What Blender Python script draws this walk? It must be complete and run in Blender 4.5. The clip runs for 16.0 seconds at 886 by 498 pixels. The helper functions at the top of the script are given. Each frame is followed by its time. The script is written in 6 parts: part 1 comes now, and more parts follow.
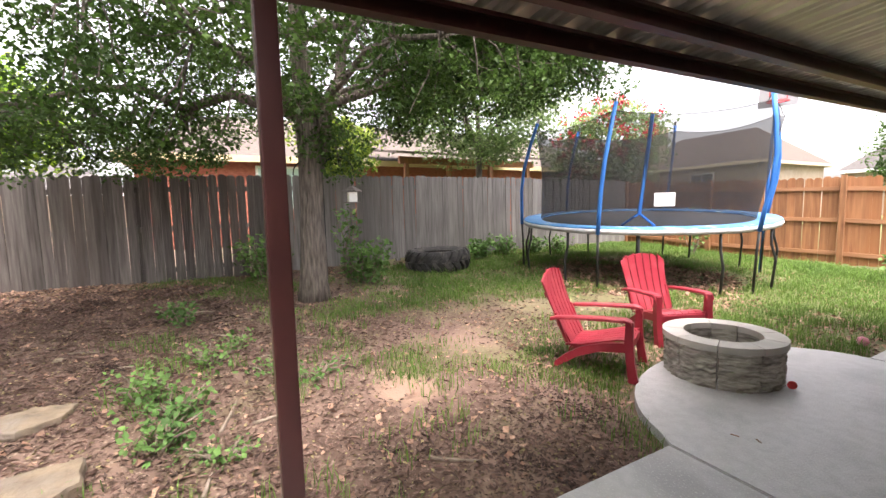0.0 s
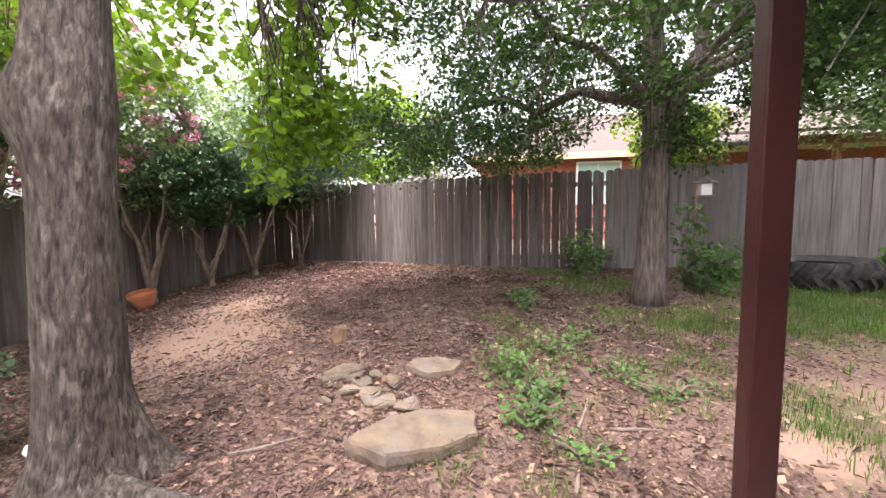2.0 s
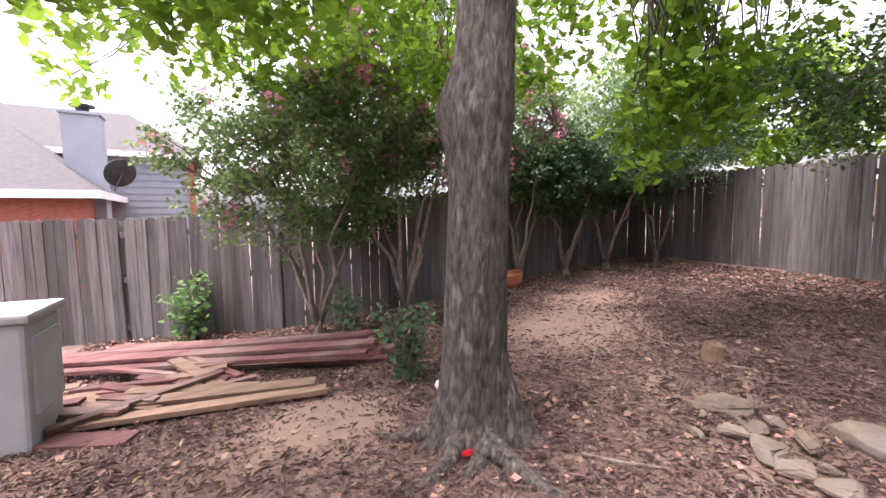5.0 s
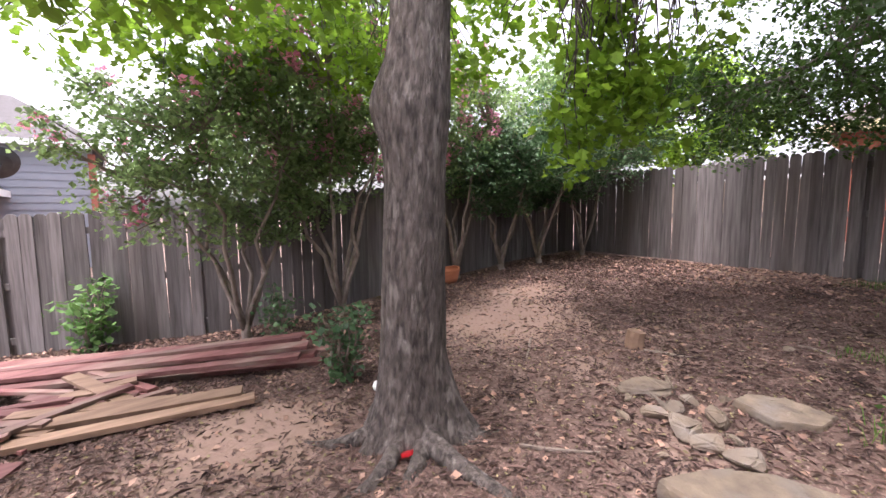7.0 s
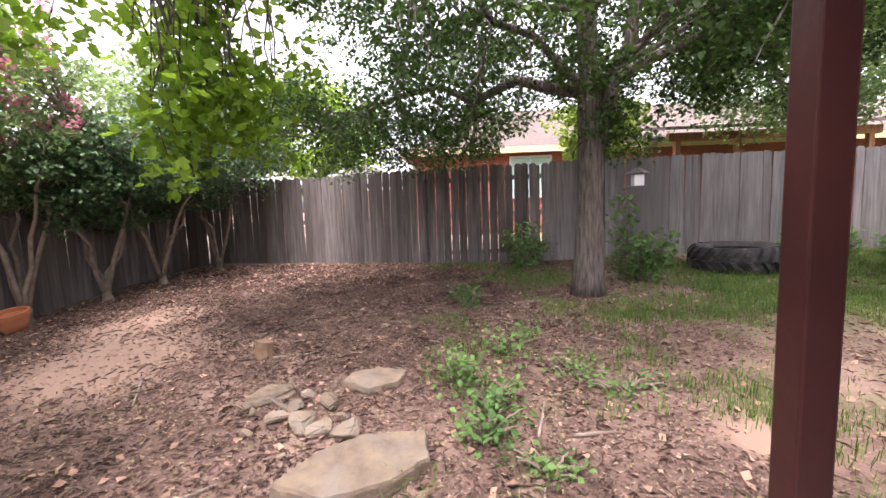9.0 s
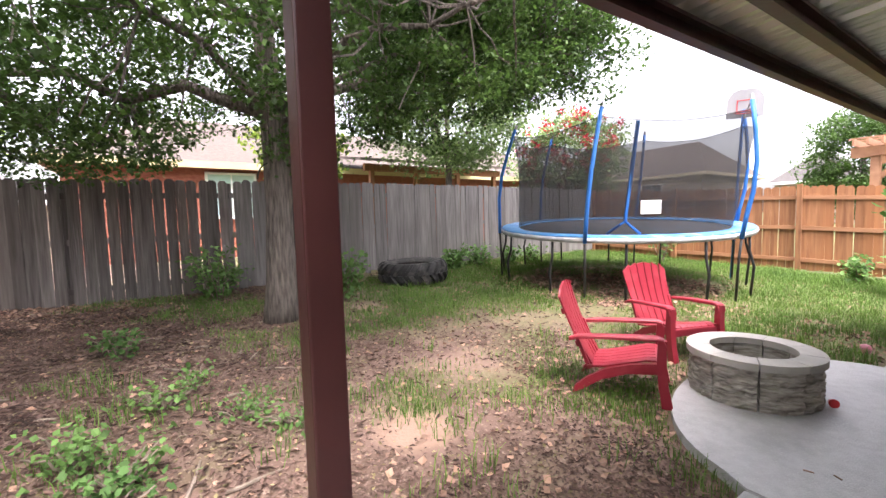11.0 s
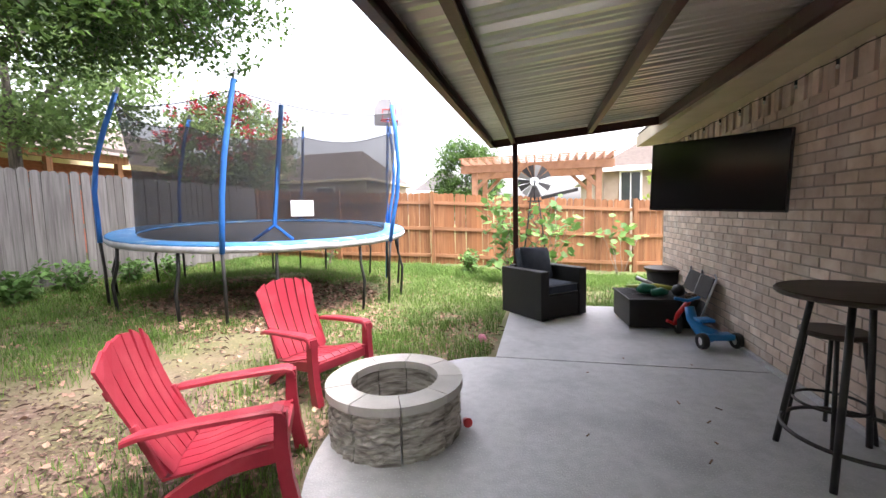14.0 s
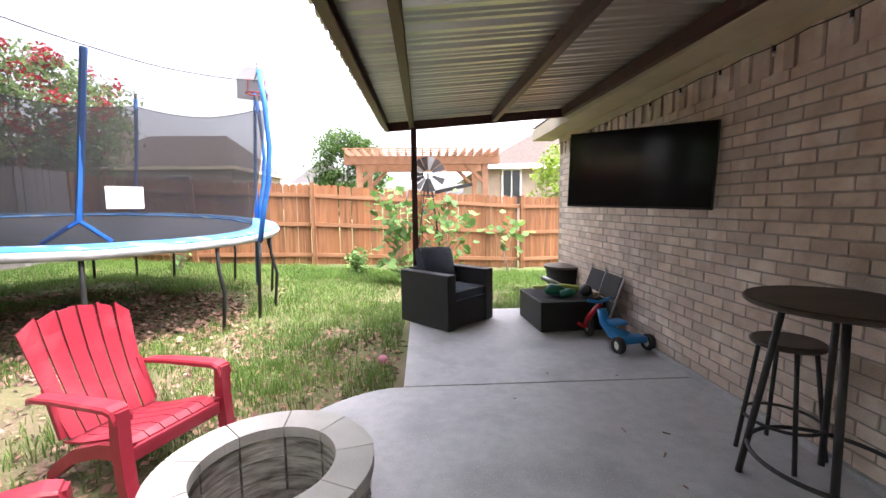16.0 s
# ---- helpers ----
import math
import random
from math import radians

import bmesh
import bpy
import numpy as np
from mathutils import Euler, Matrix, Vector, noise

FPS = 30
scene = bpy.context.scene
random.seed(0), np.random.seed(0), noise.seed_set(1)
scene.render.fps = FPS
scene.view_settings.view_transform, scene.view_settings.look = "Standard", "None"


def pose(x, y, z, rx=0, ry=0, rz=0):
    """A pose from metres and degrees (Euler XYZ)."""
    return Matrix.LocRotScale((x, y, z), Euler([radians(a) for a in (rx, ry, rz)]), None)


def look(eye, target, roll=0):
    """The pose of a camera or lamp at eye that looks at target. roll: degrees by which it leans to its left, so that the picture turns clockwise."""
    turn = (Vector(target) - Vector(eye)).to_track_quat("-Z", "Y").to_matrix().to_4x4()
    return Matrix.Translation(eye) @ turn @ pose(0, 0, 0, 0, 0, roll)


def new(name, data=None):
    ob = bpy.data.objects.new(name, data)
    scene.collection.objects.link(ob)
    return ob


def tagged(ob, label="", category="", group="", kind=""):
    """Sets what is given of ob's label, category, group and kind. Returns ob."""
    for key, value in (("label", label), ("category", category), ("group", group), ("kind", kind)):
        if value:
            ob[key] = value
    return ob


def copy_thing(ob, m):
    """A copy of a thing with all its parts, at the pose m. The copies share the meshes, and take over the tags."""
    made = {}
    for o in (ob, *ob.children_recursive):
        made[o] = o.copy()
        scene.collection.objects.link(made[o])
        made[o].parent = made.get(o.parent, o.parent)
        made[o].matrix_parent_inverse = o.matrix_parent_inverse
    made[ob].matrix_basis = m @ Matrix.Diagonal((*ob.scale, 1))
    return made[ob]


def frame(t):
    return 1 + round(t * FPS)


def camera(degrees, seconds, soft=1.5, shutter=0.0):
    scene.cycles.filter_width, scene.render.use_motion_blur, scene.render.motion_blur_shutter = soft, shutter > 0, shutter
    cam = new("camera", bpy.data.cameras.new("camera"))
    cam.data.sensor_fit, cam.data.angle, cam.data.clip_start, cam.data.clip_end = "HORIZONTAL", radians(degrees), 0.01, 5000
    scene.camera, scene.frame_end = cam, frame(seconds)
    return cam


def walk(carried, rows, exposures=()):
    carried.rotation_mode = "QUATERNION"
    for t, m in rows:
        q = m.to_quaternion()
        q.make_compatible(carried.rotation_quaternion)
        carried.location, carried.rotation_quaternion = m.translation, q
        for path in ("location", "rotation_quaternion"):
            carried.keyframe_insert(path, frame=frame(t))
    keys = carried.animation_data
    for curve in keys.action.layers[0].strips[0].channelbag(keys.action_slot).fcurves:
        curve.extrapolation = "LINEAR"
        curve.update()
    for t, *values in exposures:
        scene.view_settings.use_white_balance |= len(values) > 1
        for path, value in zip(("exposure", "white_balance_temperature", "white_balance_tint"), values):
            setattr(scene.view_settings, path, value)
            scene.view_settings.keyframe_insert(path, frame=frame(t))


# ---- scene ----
cam = camera(94.7, 16.0)
PATH = [
    (0, (-0.972, -4.911, 1.352), (-2.732, -3.978, 1.170), -1.4),
    (0.5, (-0.982, -4.956, 1.356), (-2.885, -4.365, 1.188), -1.4),
    (1, (-1.037, -5.060, 1.373), (-3.012, -4.794, 1.199), -1.1),
    (1.5, (-1.133, -5.194, 1.373), (-3.123, -5.275, 1.196), -1.0),
    (2, (-1.237, -5.303, 1.352), (-3.181, -5.739, 1.177), -0.8),
    (2.5, (-1.359, -5.377, 1.349), (-3.194, -6.152, 1.173), -0.6),
    (3, (-1.417, -5.422, 1.343), (-3.093, -6.499, 1.168), -0.2),
    (3.5, (-1.428, -5.475, 1.333), (-2.919, -6.797, 1.159), -0.2),
    (4, (-1.434, -5.520, 1.326), (-2.726, -7.036, 1.151), -0.4),
    (4.5, (-1.411, -5.576, 1.312), (-2.519, -7.231, 1.134), -0.5),
    (4.7, (-1.401, -5.591, 1.308), (-2.441, -7.290, 1.128), -0.6),
    (6.8, (-1.415, -5.649, 1.297), (-2.595, -7.251, 1.098), -0.6),
    (7, (-1.435, -5.653, 1.295), (-2.722, -7.171, 1.097), -0.5),
    (7.5, (-1.474, -5.633, 1.298), (-3.033, -6.872, 1.101), -0.8),
    (8, (-1.513, -5.615, 1.305), (-3.301, -6.489, 1.105), -1.0),
    (8.5, (-1.542, -5.529, 1.321), (-3.471, -6.015, 1.119), -1.6),
    (9, (-1.556, -5.396, 1.331), (-3.542, -5.522, 1.131), -1.9),
    (9.5, (-1.565, -5.269, 1.339), (-3.544, -5.047, 1.150), -1.9),
    (10, (-1.546, -5.147, 1.344), (-3.464, -4.606, 1.172), -1.9),
    (10.2, (-1.550, -5.134, 1.337), (-3.428, -4.464, 1.175), -1.7),
    (12.3, (-1.638, -4.553, 1.343), (-2.785, -2.922, 1.186), -2.0),
    (12.5, (-1.655, -4.468, 1.340), (-2.713, -2.778, 1.179), -1.9),
    (13, (-1.681, -4.204, 1.335), (-2.518, -2.395, 1.176), -1.8),
    (13.5, (-1.755, -3.986, 1.339), (-2.389, -2.096, 1.175), -1.7),
    (14, (-1.867, -3.767, 1.343), (-2.336, -1.830, 1.170), -1.4),
    (14.5, (-1.900, -3.541, 1.328), (-2.226, -1.577, 1.137), -1.0),
    (15, (-1.924, -3.337, 1.322), (-2.116, -1.357, 1.116), -0.7),
    (15.5, (-2.045, -3.173, 1.325), (-2.102, -1.185, 1.116), -0.5),
    (16, (-2.125, -2.996, 1.336), (-2.026, -1.009, 1.130), -0.7),
]
walk(cam, [(t, look(eye, target, roll)) for t, eye, target, roll in PATH],
     [(0, 2.98, 6900, 17), (1.5, 2.95, 6800, 21), (2.5, 2.95, 6400, 26), (3.5, 2.66, 6400, 29), (7.0, 2.55, 6300, 25), (8.5, 2.8, 6500, 27), (9.5, 2.9, 6600, 25), (12.3, 3.08, 6500, 17), (16, 3.18, 6400, 20)])

# ---- world and sun ----
SUN_EL, SUN_AZ = 73.0, 112.0
world = bpy.data.worlds.new("world")
scene.world = world
world.use_nodes = True
wn, wl = world.node_tree.nodes, world.node_tree.links
sky = wn.new("ShaderNodeTexSky")
sky.sky_type = "NISHITA"
sky.sun_disc = False
sky.sun_elevation, sky.sun_rotation = radians(SUN_EL), radians(SUN_AZ)
sky.dust_density, sky.air_density, sky.ozone_density = 6.0, 0.9, 0.6
haze = wn.new("ShaderNodeHueSaturation")
haze.inputs["Saturation"].default_value = 0.3
wl.new(sky.outputs[0], haze.inputs["Color"])
wl.new(haze.outputs[0], wn["Background"].inputs[0])
wn["Background"].inputs[1].default_value = 0.15
sun_data = bpy.data.lights.new("sun", "SUN")
sun_data.energy, sun_data.angle, sun_data.color = 0.16, radians(3.0), (1.0, 0.95, 0.87)
sun = new("sun", sun_data)
sa, se = radians(SUN_AZ), radians(SUN_EL)
sun.matrix_world = look((0, 0, 30), (-math.sin(sa) * math.cos(se), -math.cos(sa) * math.cos(se), 30 - math.sin(se)))


# ---- materials ----
def nmat(name, c1, c2, scale=6.0, rough=0.8, bump=0.3, bscale=60.0, stretch=(1, 1, 1), rand=0.0, island=0.0,
         metal=0.0, c3=None, c3scale=1.2, c3lo=0.5, c3hi=0.7, trans=0.0, spec=0.4, c4=None):
    """Two-scale noise colour with relief; rand varies by object, island by loose piece; c3 stains; trans lets light through."""
    m = bpy.data.materials.new(name)
    m.use_nodes = True
    n, l = m.node_tree.nodes, m.node_tree.links
    b = n["Principled BSDF"]
    geo = n.new("ShaderNodeNewGeometry")
    mp = n.new("ShaderNodeMapping")
    mp.inputs["Scale"].default_value = stretch
    l.new(geo.outputs["Position"], mp.inputs[0])

    def noise_node(s, detail):
        k = n.new("ShaderNodeTexNoise")
        k.inputs["Scale"].default_value, k.inputs["Detail"].default_value = s, detail
        l.new(mp.outputs[0], k.inputs["Vector"])
        return k.outputs[0]

    def ramp(src, lo, hi):
        r = n.new("ShaderNodeMapRange")
        r.inputs[1].default_value, r.inputs[2].default_value = lo, hi
        l.new(src, r.inputs[0])
        return r.outputs[0]

    def mix(fac, a, bb, mode="MIX"):
        x = n.new("ShaderNodeMix")
        x.data_type, x.blend_type = "RGBA", mode
        if isinstance(fac, float):
            x.inputs[0].default_value = fac
        else:
            l.new(fac, x.inputs[0])
        for i, v in ((6, a), (7, bb)):
            if isinstance(v, tuple):
                x.inputs[i].default_value = (*v, 1)
            else:
                l.new(v, x.inputs[i])
        return x.outputs[2]
    col = mix(ramp(noise_node(scale, 5), 0.3, 0.7), tuple(c1), tuple(c2))
    if c3:
        col = mix(ramp(noise_node(c3scale, 3), c3lo, c3hi), col, tuple(c3))
    if c4:
        col = mix(ramp(noise_node(bscale, 2), 0.58, 0.7), col, tuple(c4))
    for amount, src in ((rand, "obj"), (island, "isl")):
        if amount:
            o = n.new("ShaderNodeObjectInfo").outputs["Random"] if src == "obj" else geo.outputs["Random Per Island"]
            r = n.new("ShaderNodeMapRange")
            r.inputs[3].default_value, r.inputs[4].default_value = 1 - amount, 1 + amount
            l.new(o, r.inputs[0])
            hv = n.new("ShaderNodeHueSaturation")
            l.new(r.outputs[0], hv.inputs["Value"])
            l.new(col, hv.inputs["Color"])
            col = hv.outputs[0]
    l.new(col, b.inputs["Base Color"])
    b.inputs["Roughness"].default_value, b.inputs["Metallic"].default_value = rough, metal
    b.inputs["Specular IOR Level"].default_value = spec
    if bump:
        bp = n.new("ShaderNodeBump")
        bp.inputs["Strength"].default_value, bp.inputs["Distance"].default_value = bump, (0.04 if "bark" in name and "twig" not in name else 0.01)
        l.new(noise_node(bscale, 4), bp.inputs["Height"])
        l.new(bp.outputs[0], b.inputs["Normal"])
    if trans:
        t = n.new("ShaderNodeBsdfTranslucent")
        l.new(col, t.inputs[0])
        ms = n.new("ShaderNodeMixShader")
        ms.inputs[0].default_value = trans
        l.new(b.outputs[0], ms.inputs[1])
        l.new(t.outputs[0], ms.inputs[2])
        l.new(ms.outputs[0], n["Material Output"].inputs[0])
    return m


M_BRICK = nmat("brick_tan", (0.5, 0.385, 0.31), (0.63, 0.515, 0.43), 9, 0.9, 0.5, 90, rand=0.18, c3=(0.68, 0.59, 0.51), c3scale=5)
M_BRICKJ = nmat("brick_tan_far", (0.5, 0.385, 0.31), (0.63, 0.515, 0.43), 9, 0.9, 0.5, 90, island=0.18, c3=(0.68, 0.59, 0.51), c3scale=5)
M_MORTAR = nmat("mortar", (0.27, 0.23, 0.2), (0.36, 0.32, 0.28), 20, 0.95, 0.4, 120)
M_CONC = nmat("concrete", (0.39, 0.39, 0.395), (0.47, 0.47, 0.475), 14, 0.5, 0.4, 90, c3=(0.32, 0.32, 0.325), c3scale=2.2, c4=(0.51, 0.51, 0.51))
M_MAROON = nmat("maroon_paint", (0.034, 0.01, 0.01), (0.055, 0.016, 0.015), 4, 0.42, 0.1, 30, c3=(0.085, 0.04, 0.03), c3scale=9, c3lo=0.66, c3hi=0.75)
M_ROOF = nmat("galvanised_sheet", (0.48, 0.475, 0.43), (0.6, 0.59, 0.53), 3.5, 0.3, 0.12, 9, stretch=(0.12, 1, 1), metal=0.75)
M_TRIM = nmat("beige_trim_paint", (0.42, 0.36, 0.25), (0.5, 0.43, 0.31), 3, 0.7, 0.1, 30)
M_GRAYWOOD = nmat("weathered_grey_wood", (0.085, 0.075, 0.071), (0.185, 0.168, 0.16), 26, 0.92, 0.6, 60, stretch=(1, 1, 0.06), rand=0.32, c3=(0.085, 0.07, 0.062), c3scale=1.4)
M_SILVER = nmat("silver_grey_wood", (0.12, 0.113, 0.108), (0.22, 0.21, 0.203), 26, 0.92, 0.6, 60, stretch=(1, 1, 0.06), rand=0.18, c3=(0.13, 0.12, 0.11), c3scale=1.4)
M_CEDAR = nmat("stained_cedar", (0.17, 0.07, 0.03), (0.29, 0.135, 0.06), 20, 0.75, 0.4, 50, stretch=(1, 1, 0.07), rand=0.2, c3=(0.24, 0.095, 0.035), c3scale=1.5)
M_CEDARR = nmat("stained_cedar_rail", (0.24, 0.11, 0.05), (0.33, 0.165, 0.085), 20, 0.75, 0.3, 50, stretch=(0.07, 0.3, 1), rand=0.1)
M_PINK = nmat("pergola_wood", (0.27, 0.135, 0.08), (0.35, 0.185, 0.11), 6, 0.8, 0.2, 40, rand=0.08)
M_BARK1 = nmat("near_bark", (0.034, 0.027, 0.024), (0.14, 0.116, 0.1), 34, 0.95, 1.0, 40, stretch=(1, 1, 0.3), c3=(0.19, 0.165, 0.145), c3scale=22, c3lo=0.56, c3hi=0.7)
M_BARK2 = nmat("grey_bark", (0.055, 0.046, 0.04), (0.2, 0.17, 0.148), 32, 0.95, 1.0, 45, stretch=(1, 1, 0.14))
M_TWIG = nmat("twig_bark", (0.15, 0.115, 0.09), (0.28, 0.23, 0.19), 10, 0.9, 0.4, 60)
M_LEAFD = nmat("dark_oak_leaf", (0.038, 0.083, 0.019), (0.08, 0.15, 0.031), 0.9, 0.5, 0, island=0.45, trans=0.46)
M_LEAFB = nmat("bright_maple_leaf", (0.15, 0.27, 0.022), (0.26, 0.42, 0.045), 1.2, 0.55, 0, island=0.35, trans=0.6)
M_LEAFM = nmat("mid_green_leaf", (0.13, 0.21, 0.075), (0.23, 0.33, 0.125), 1.2, 0.45, 0, island=0.45, trans=0.55)
M_LEAFG = nmat("glossy_shrub_leaf", (0.055, 0.115, 0.05), (0.105, 0.19, 0.075), 1.2, 0.36, 0, island=0.4, trans=0.3)
M_LEAFY = nmat("yellow_green_leaf", (0.16, 0.25, 0.035), (0.26, 0.36, 0.05), 2, 0.5, 0, island=0.3, trans=0.5)
M_FLOWER = nmat("pink_blossom", (0.7, 0.22, 0.36), (0.78, 0.36, 0.47), 3, 0.6, 0, island=0.3, trans=0.3)
M_FLRED = nmat("red_blossom", (0.42, 0.025, 0.035), (0.55, 0.06, 0.07), 3, 0.6, 0, island=0.3, trans=0.3)
M_GRASS = nmat("grass_blade", (0.07, 0.145, 0.025), (0.14, 0.245, 0.045), 0.8, 0.55, 0, island=0.45, trans=0.35)
M_DRYGR = nmat("dry_grass_blade", (0.2, 0.17, 0.085), (0.3, 0.255, 0.13), 2, 0.7, 0, island=0.3, trans=0.3)
M_WEED = nmat("weed_leaf", (0.072, 0.16, 0.042), (0.145, 0.265, 0.068), 2, 0.65, 0, island=0.35, trans=0.35)
M_CHIP = nmat("mulch_chip", (0.06, 0.036, 0.03), (0.19, 0.122, 0.098), 3, 0.9, 0, island=0.5)
M_PANEL = nmat("black_vinyl", (0.008, 0.008, 0.009), (0.016, 0.016, 0.017), 9, 0.75, 0.2, 60)
M_LITTER = nmat("dead_leaf", (0.2, 0.112, 0.078), (0.38, 0.245, 0.18), 3, 0.85, 0, island=0.4)
M_ASH = nmat("damp_ash", (0.035, 0.032, 0.03), (0.13, 0.115, 0.1), 22, 0.95, 0.9, 60, c3=(0.16, 0.09, 0.055), c3scale=30, c3lo=0.58, c3hi=0.66)
M_STONE = nmat("tan_sandstone", (0.14, 0.11, 0.082), (0.24, 0.187, 0.133), 9, 0.9, 1.0, 30, rand=0.22, c3=(0.2, 0.172, 0.145), c3scale=4)
M_BLOCK = nmat("grey_split_block", (0.15, 0.132, 0.115), (0.56, 0.53, 0.48), 9, 0.95, 1.0, 30, stretch=(1, 1, 5), rand=0.12)
M_CAP = nmat("pale_cap_stone", (0.4, 0.385, 0.355), (0.5, 0.485, 0.455), 5, 0.85, 0.3, 80, rand=0.08)
M_RED = nmat("red_resin", (0.225, 0.014, 0.027), (0.28, 0.02, 0.036), 3, 0.45, 0.08, 120, c3=(0.3, 0.038, 0.052), c3scale=6)
M_TYRE = nmat("tyre_rubber", (0.022, 0.022, 0.023), (0.05, 0.048, 0.046), 9, 0.8, 0.4, 50, c3=(0.12, 0.11, 0.1), c3scale=5, c3lo=0.5)
M_BLUE = nmat("blue_foam", (0.015, 0.12, 0.42), (0.03, 0.17, 0.5), 4, 0.6, 0.1, 30)
M_SKIRT = nmat("blue_vinyl_pad", (0.03, 0.17, 0.42), (0.07, 0.25, 0.5), 3, 0.5, 0.2, 25, c3=(0.3, 0.4, 0.46), c3scale=5, c3lo=0.58)
M_SKIRTG = nmat("grey_pad_edge", (0.3, 0.31, 0.32), (0.45, 0.46, 0.47), 8, 0.7, 0.4, 30)
M_BLACK = nmat("black_steel", (0.014, 0.014, 0.015), (0.03, 0.03, 0.03), 8, 0.5, 0.1, 60)
M_MAT = nmat("jumping_mat", (0.02, 0.02, 0.022), (0.045, 0.045, 0.047), 5, 0.85, 0.2, 120)
M_WICKER = nmat("black_wicker", (0.008, 0.008, 0.009), (0.022, 0.021, 0.021), 60, 0.55, 1.0, 170, stretch=(1, 1, 2))
M_CUSH = nmat("navy_cushion", (0.03, 0.04, 0.058), (0.048, 0.06, 0.08), 10, 0.9, 0.4, 200)
M_PIPE = nmat("grey_piping", (0.2, 0.22, 0.25), (0.26, 0.28, 0.3), 10, 0.8, 0.1, 50)
M_DKWOOD = nmat("dark_walnut_top", (0.03, 0.021, 0.016), (0.06, 0.045, 0.036), 14, 0.45, 0.2, 40, stretch=(0.1, 1, 1))
M_IRON = nmat("dark_iron", (0.018, 0.017, 0.018), (0.04, 0.037, 0.036), 12, 0.48, 0.1, 60)
M_SCREEN = nmat("tv_screen", (0.004, 0.004, 0.005), (0.005, 0.005, 0.006), 2, 0.12, 0)
M_TERRA = nmat("terracotta", (0.36, 0.12, 0.055), (0.45, 0.17, 0.085), 6, 0.85, 0.3, 50)
M_PLANK = nmat("red_painted_plank", (0.095, 0.032, 0.028), (0.18, 0.08, 0.07), 15, 0.85, 0.4, 40, stretch=(0.12, 1, 1), rand=0.35, c3=(0.2, 0.145, 0.115), c3scale=3)
M_PLANKB = nmat("bare_plank", (0.13, 0.08, 0.05), (0.23, 0.15, 0.1), 14, 0.85, 0.4, 40, stretch=(0.12, 1, 1), rand=0.25)
M_PLASTG = nmat("grey_plastic_bin", (0.36, 0.37, 0.38), (0.43, 0.44, 0.45), 4, 0.6, 0.05, 40)
M_BOARD = nmat("grey_backboard", (0.24, 0.24, 0.25), (0.3, 0.3, 0.31), 4, 0.6, 0.05, 40)
M_WHITE = nmat("white_paint", (0.72, 0.72, 0.7), (0.8, 0.8, 0.78), 4, 0.6, 0.1, 30)
M_SIDING = nmat("white_siding", (0.27, 0.29, 0.33), (0.32, 0.34, 0.38), 2, 0.6, 0.05, 20)
M_REDBRICK = nmat("red_house_brick", (0.24, 0.075, 0.05), (0.34, 0.13, 0.09), 7, 0.9, 0.3, 60, stretch=(1, 1, 3), island=0.12)
M_TANWALL = nmat("tan_house_wall", (0.3, 0.235, 0.18), (0.37, 0.3, 0.235), 3, 0.9, 0.2, 40)
M_SHINGLE = nmat("grey_shingle", (0.07, 0.064, 0.062), (0.1, 0.094, 0.092), 8, 0.95, 0.5, 30, stretch=(1, 1, 3))
M_SHINGB = nmat("brown_shingle", (0.075, 0.06, 0.052), (0.11, 0.09, 0.078), 8, 0.95, 0.5, 30, stretch=(1, 1, 3))
M_YTRIM = nmat("cream_fascia", (0.55, 0.45, 0.25), (0.62, 0.52, 0.3), 3, 0.7, 0.1, 20)
M_BLIND = nmat("pale_green_blind", (0.4, 0.56, 0.53), (0.46, 0.62, 0.58), 1, 0.5, 0.1, 20)
M_GLASS = nmat("dark_window_glass", (0.03, 0.035, 0.04), (0.05, 0.055, 0.06), 2, 0.08, 0)
M_TBLUE = nmat("blue_toy_plastic", (0.01, 0.16, 0.42), (0.02, 0.2, 0.5), 4, 0.35, 0.03, 40)
M_TRED = nmat("red_toy_plastic", (0.45, 0.015, 0.02), (0.52, 0.025, 0.03), 4, 0.35, 0.03, 40)
M_TGREEN = nmat("green_toy_plastic", (0.01, 0.12, 0.075), (0.02, 0.17, 0.1), 4, 0.4, 0.03, 40)
M_TYEL = nmat("lime_toy_plastic", (0.4, 0.45, 0.08), (0.5, 0.53, 0.12), 4, 0.4, 0.03, 40)
M_CHROME = nmat("grey_metal", (0.35, 0.35, 0.36), (0.45, 0.45, 0.46), 6, 0.35, 0.03, 40, metal=0.8)
M_BULB = nmat("clear_bulb", (0.6, 0.6, 0.55), (0.7, 0.7, 0.65), 4, 0.15, 0)


# x, y, radius of bare soil patches, with sunlight on them painted in
BARE_SUNLIT = ((-4.9, -8.7, 1.15), (-5.9, -9.3, 0.8), (-2.1, -8.3, 0.7), (-3.75, -3.75, 0.3))


def bareness(x, y):
    return max(0.0, max(1.15 - math.hypot(x - bx, y - by) / br for bx, by, br in BARE_SUNLIT))


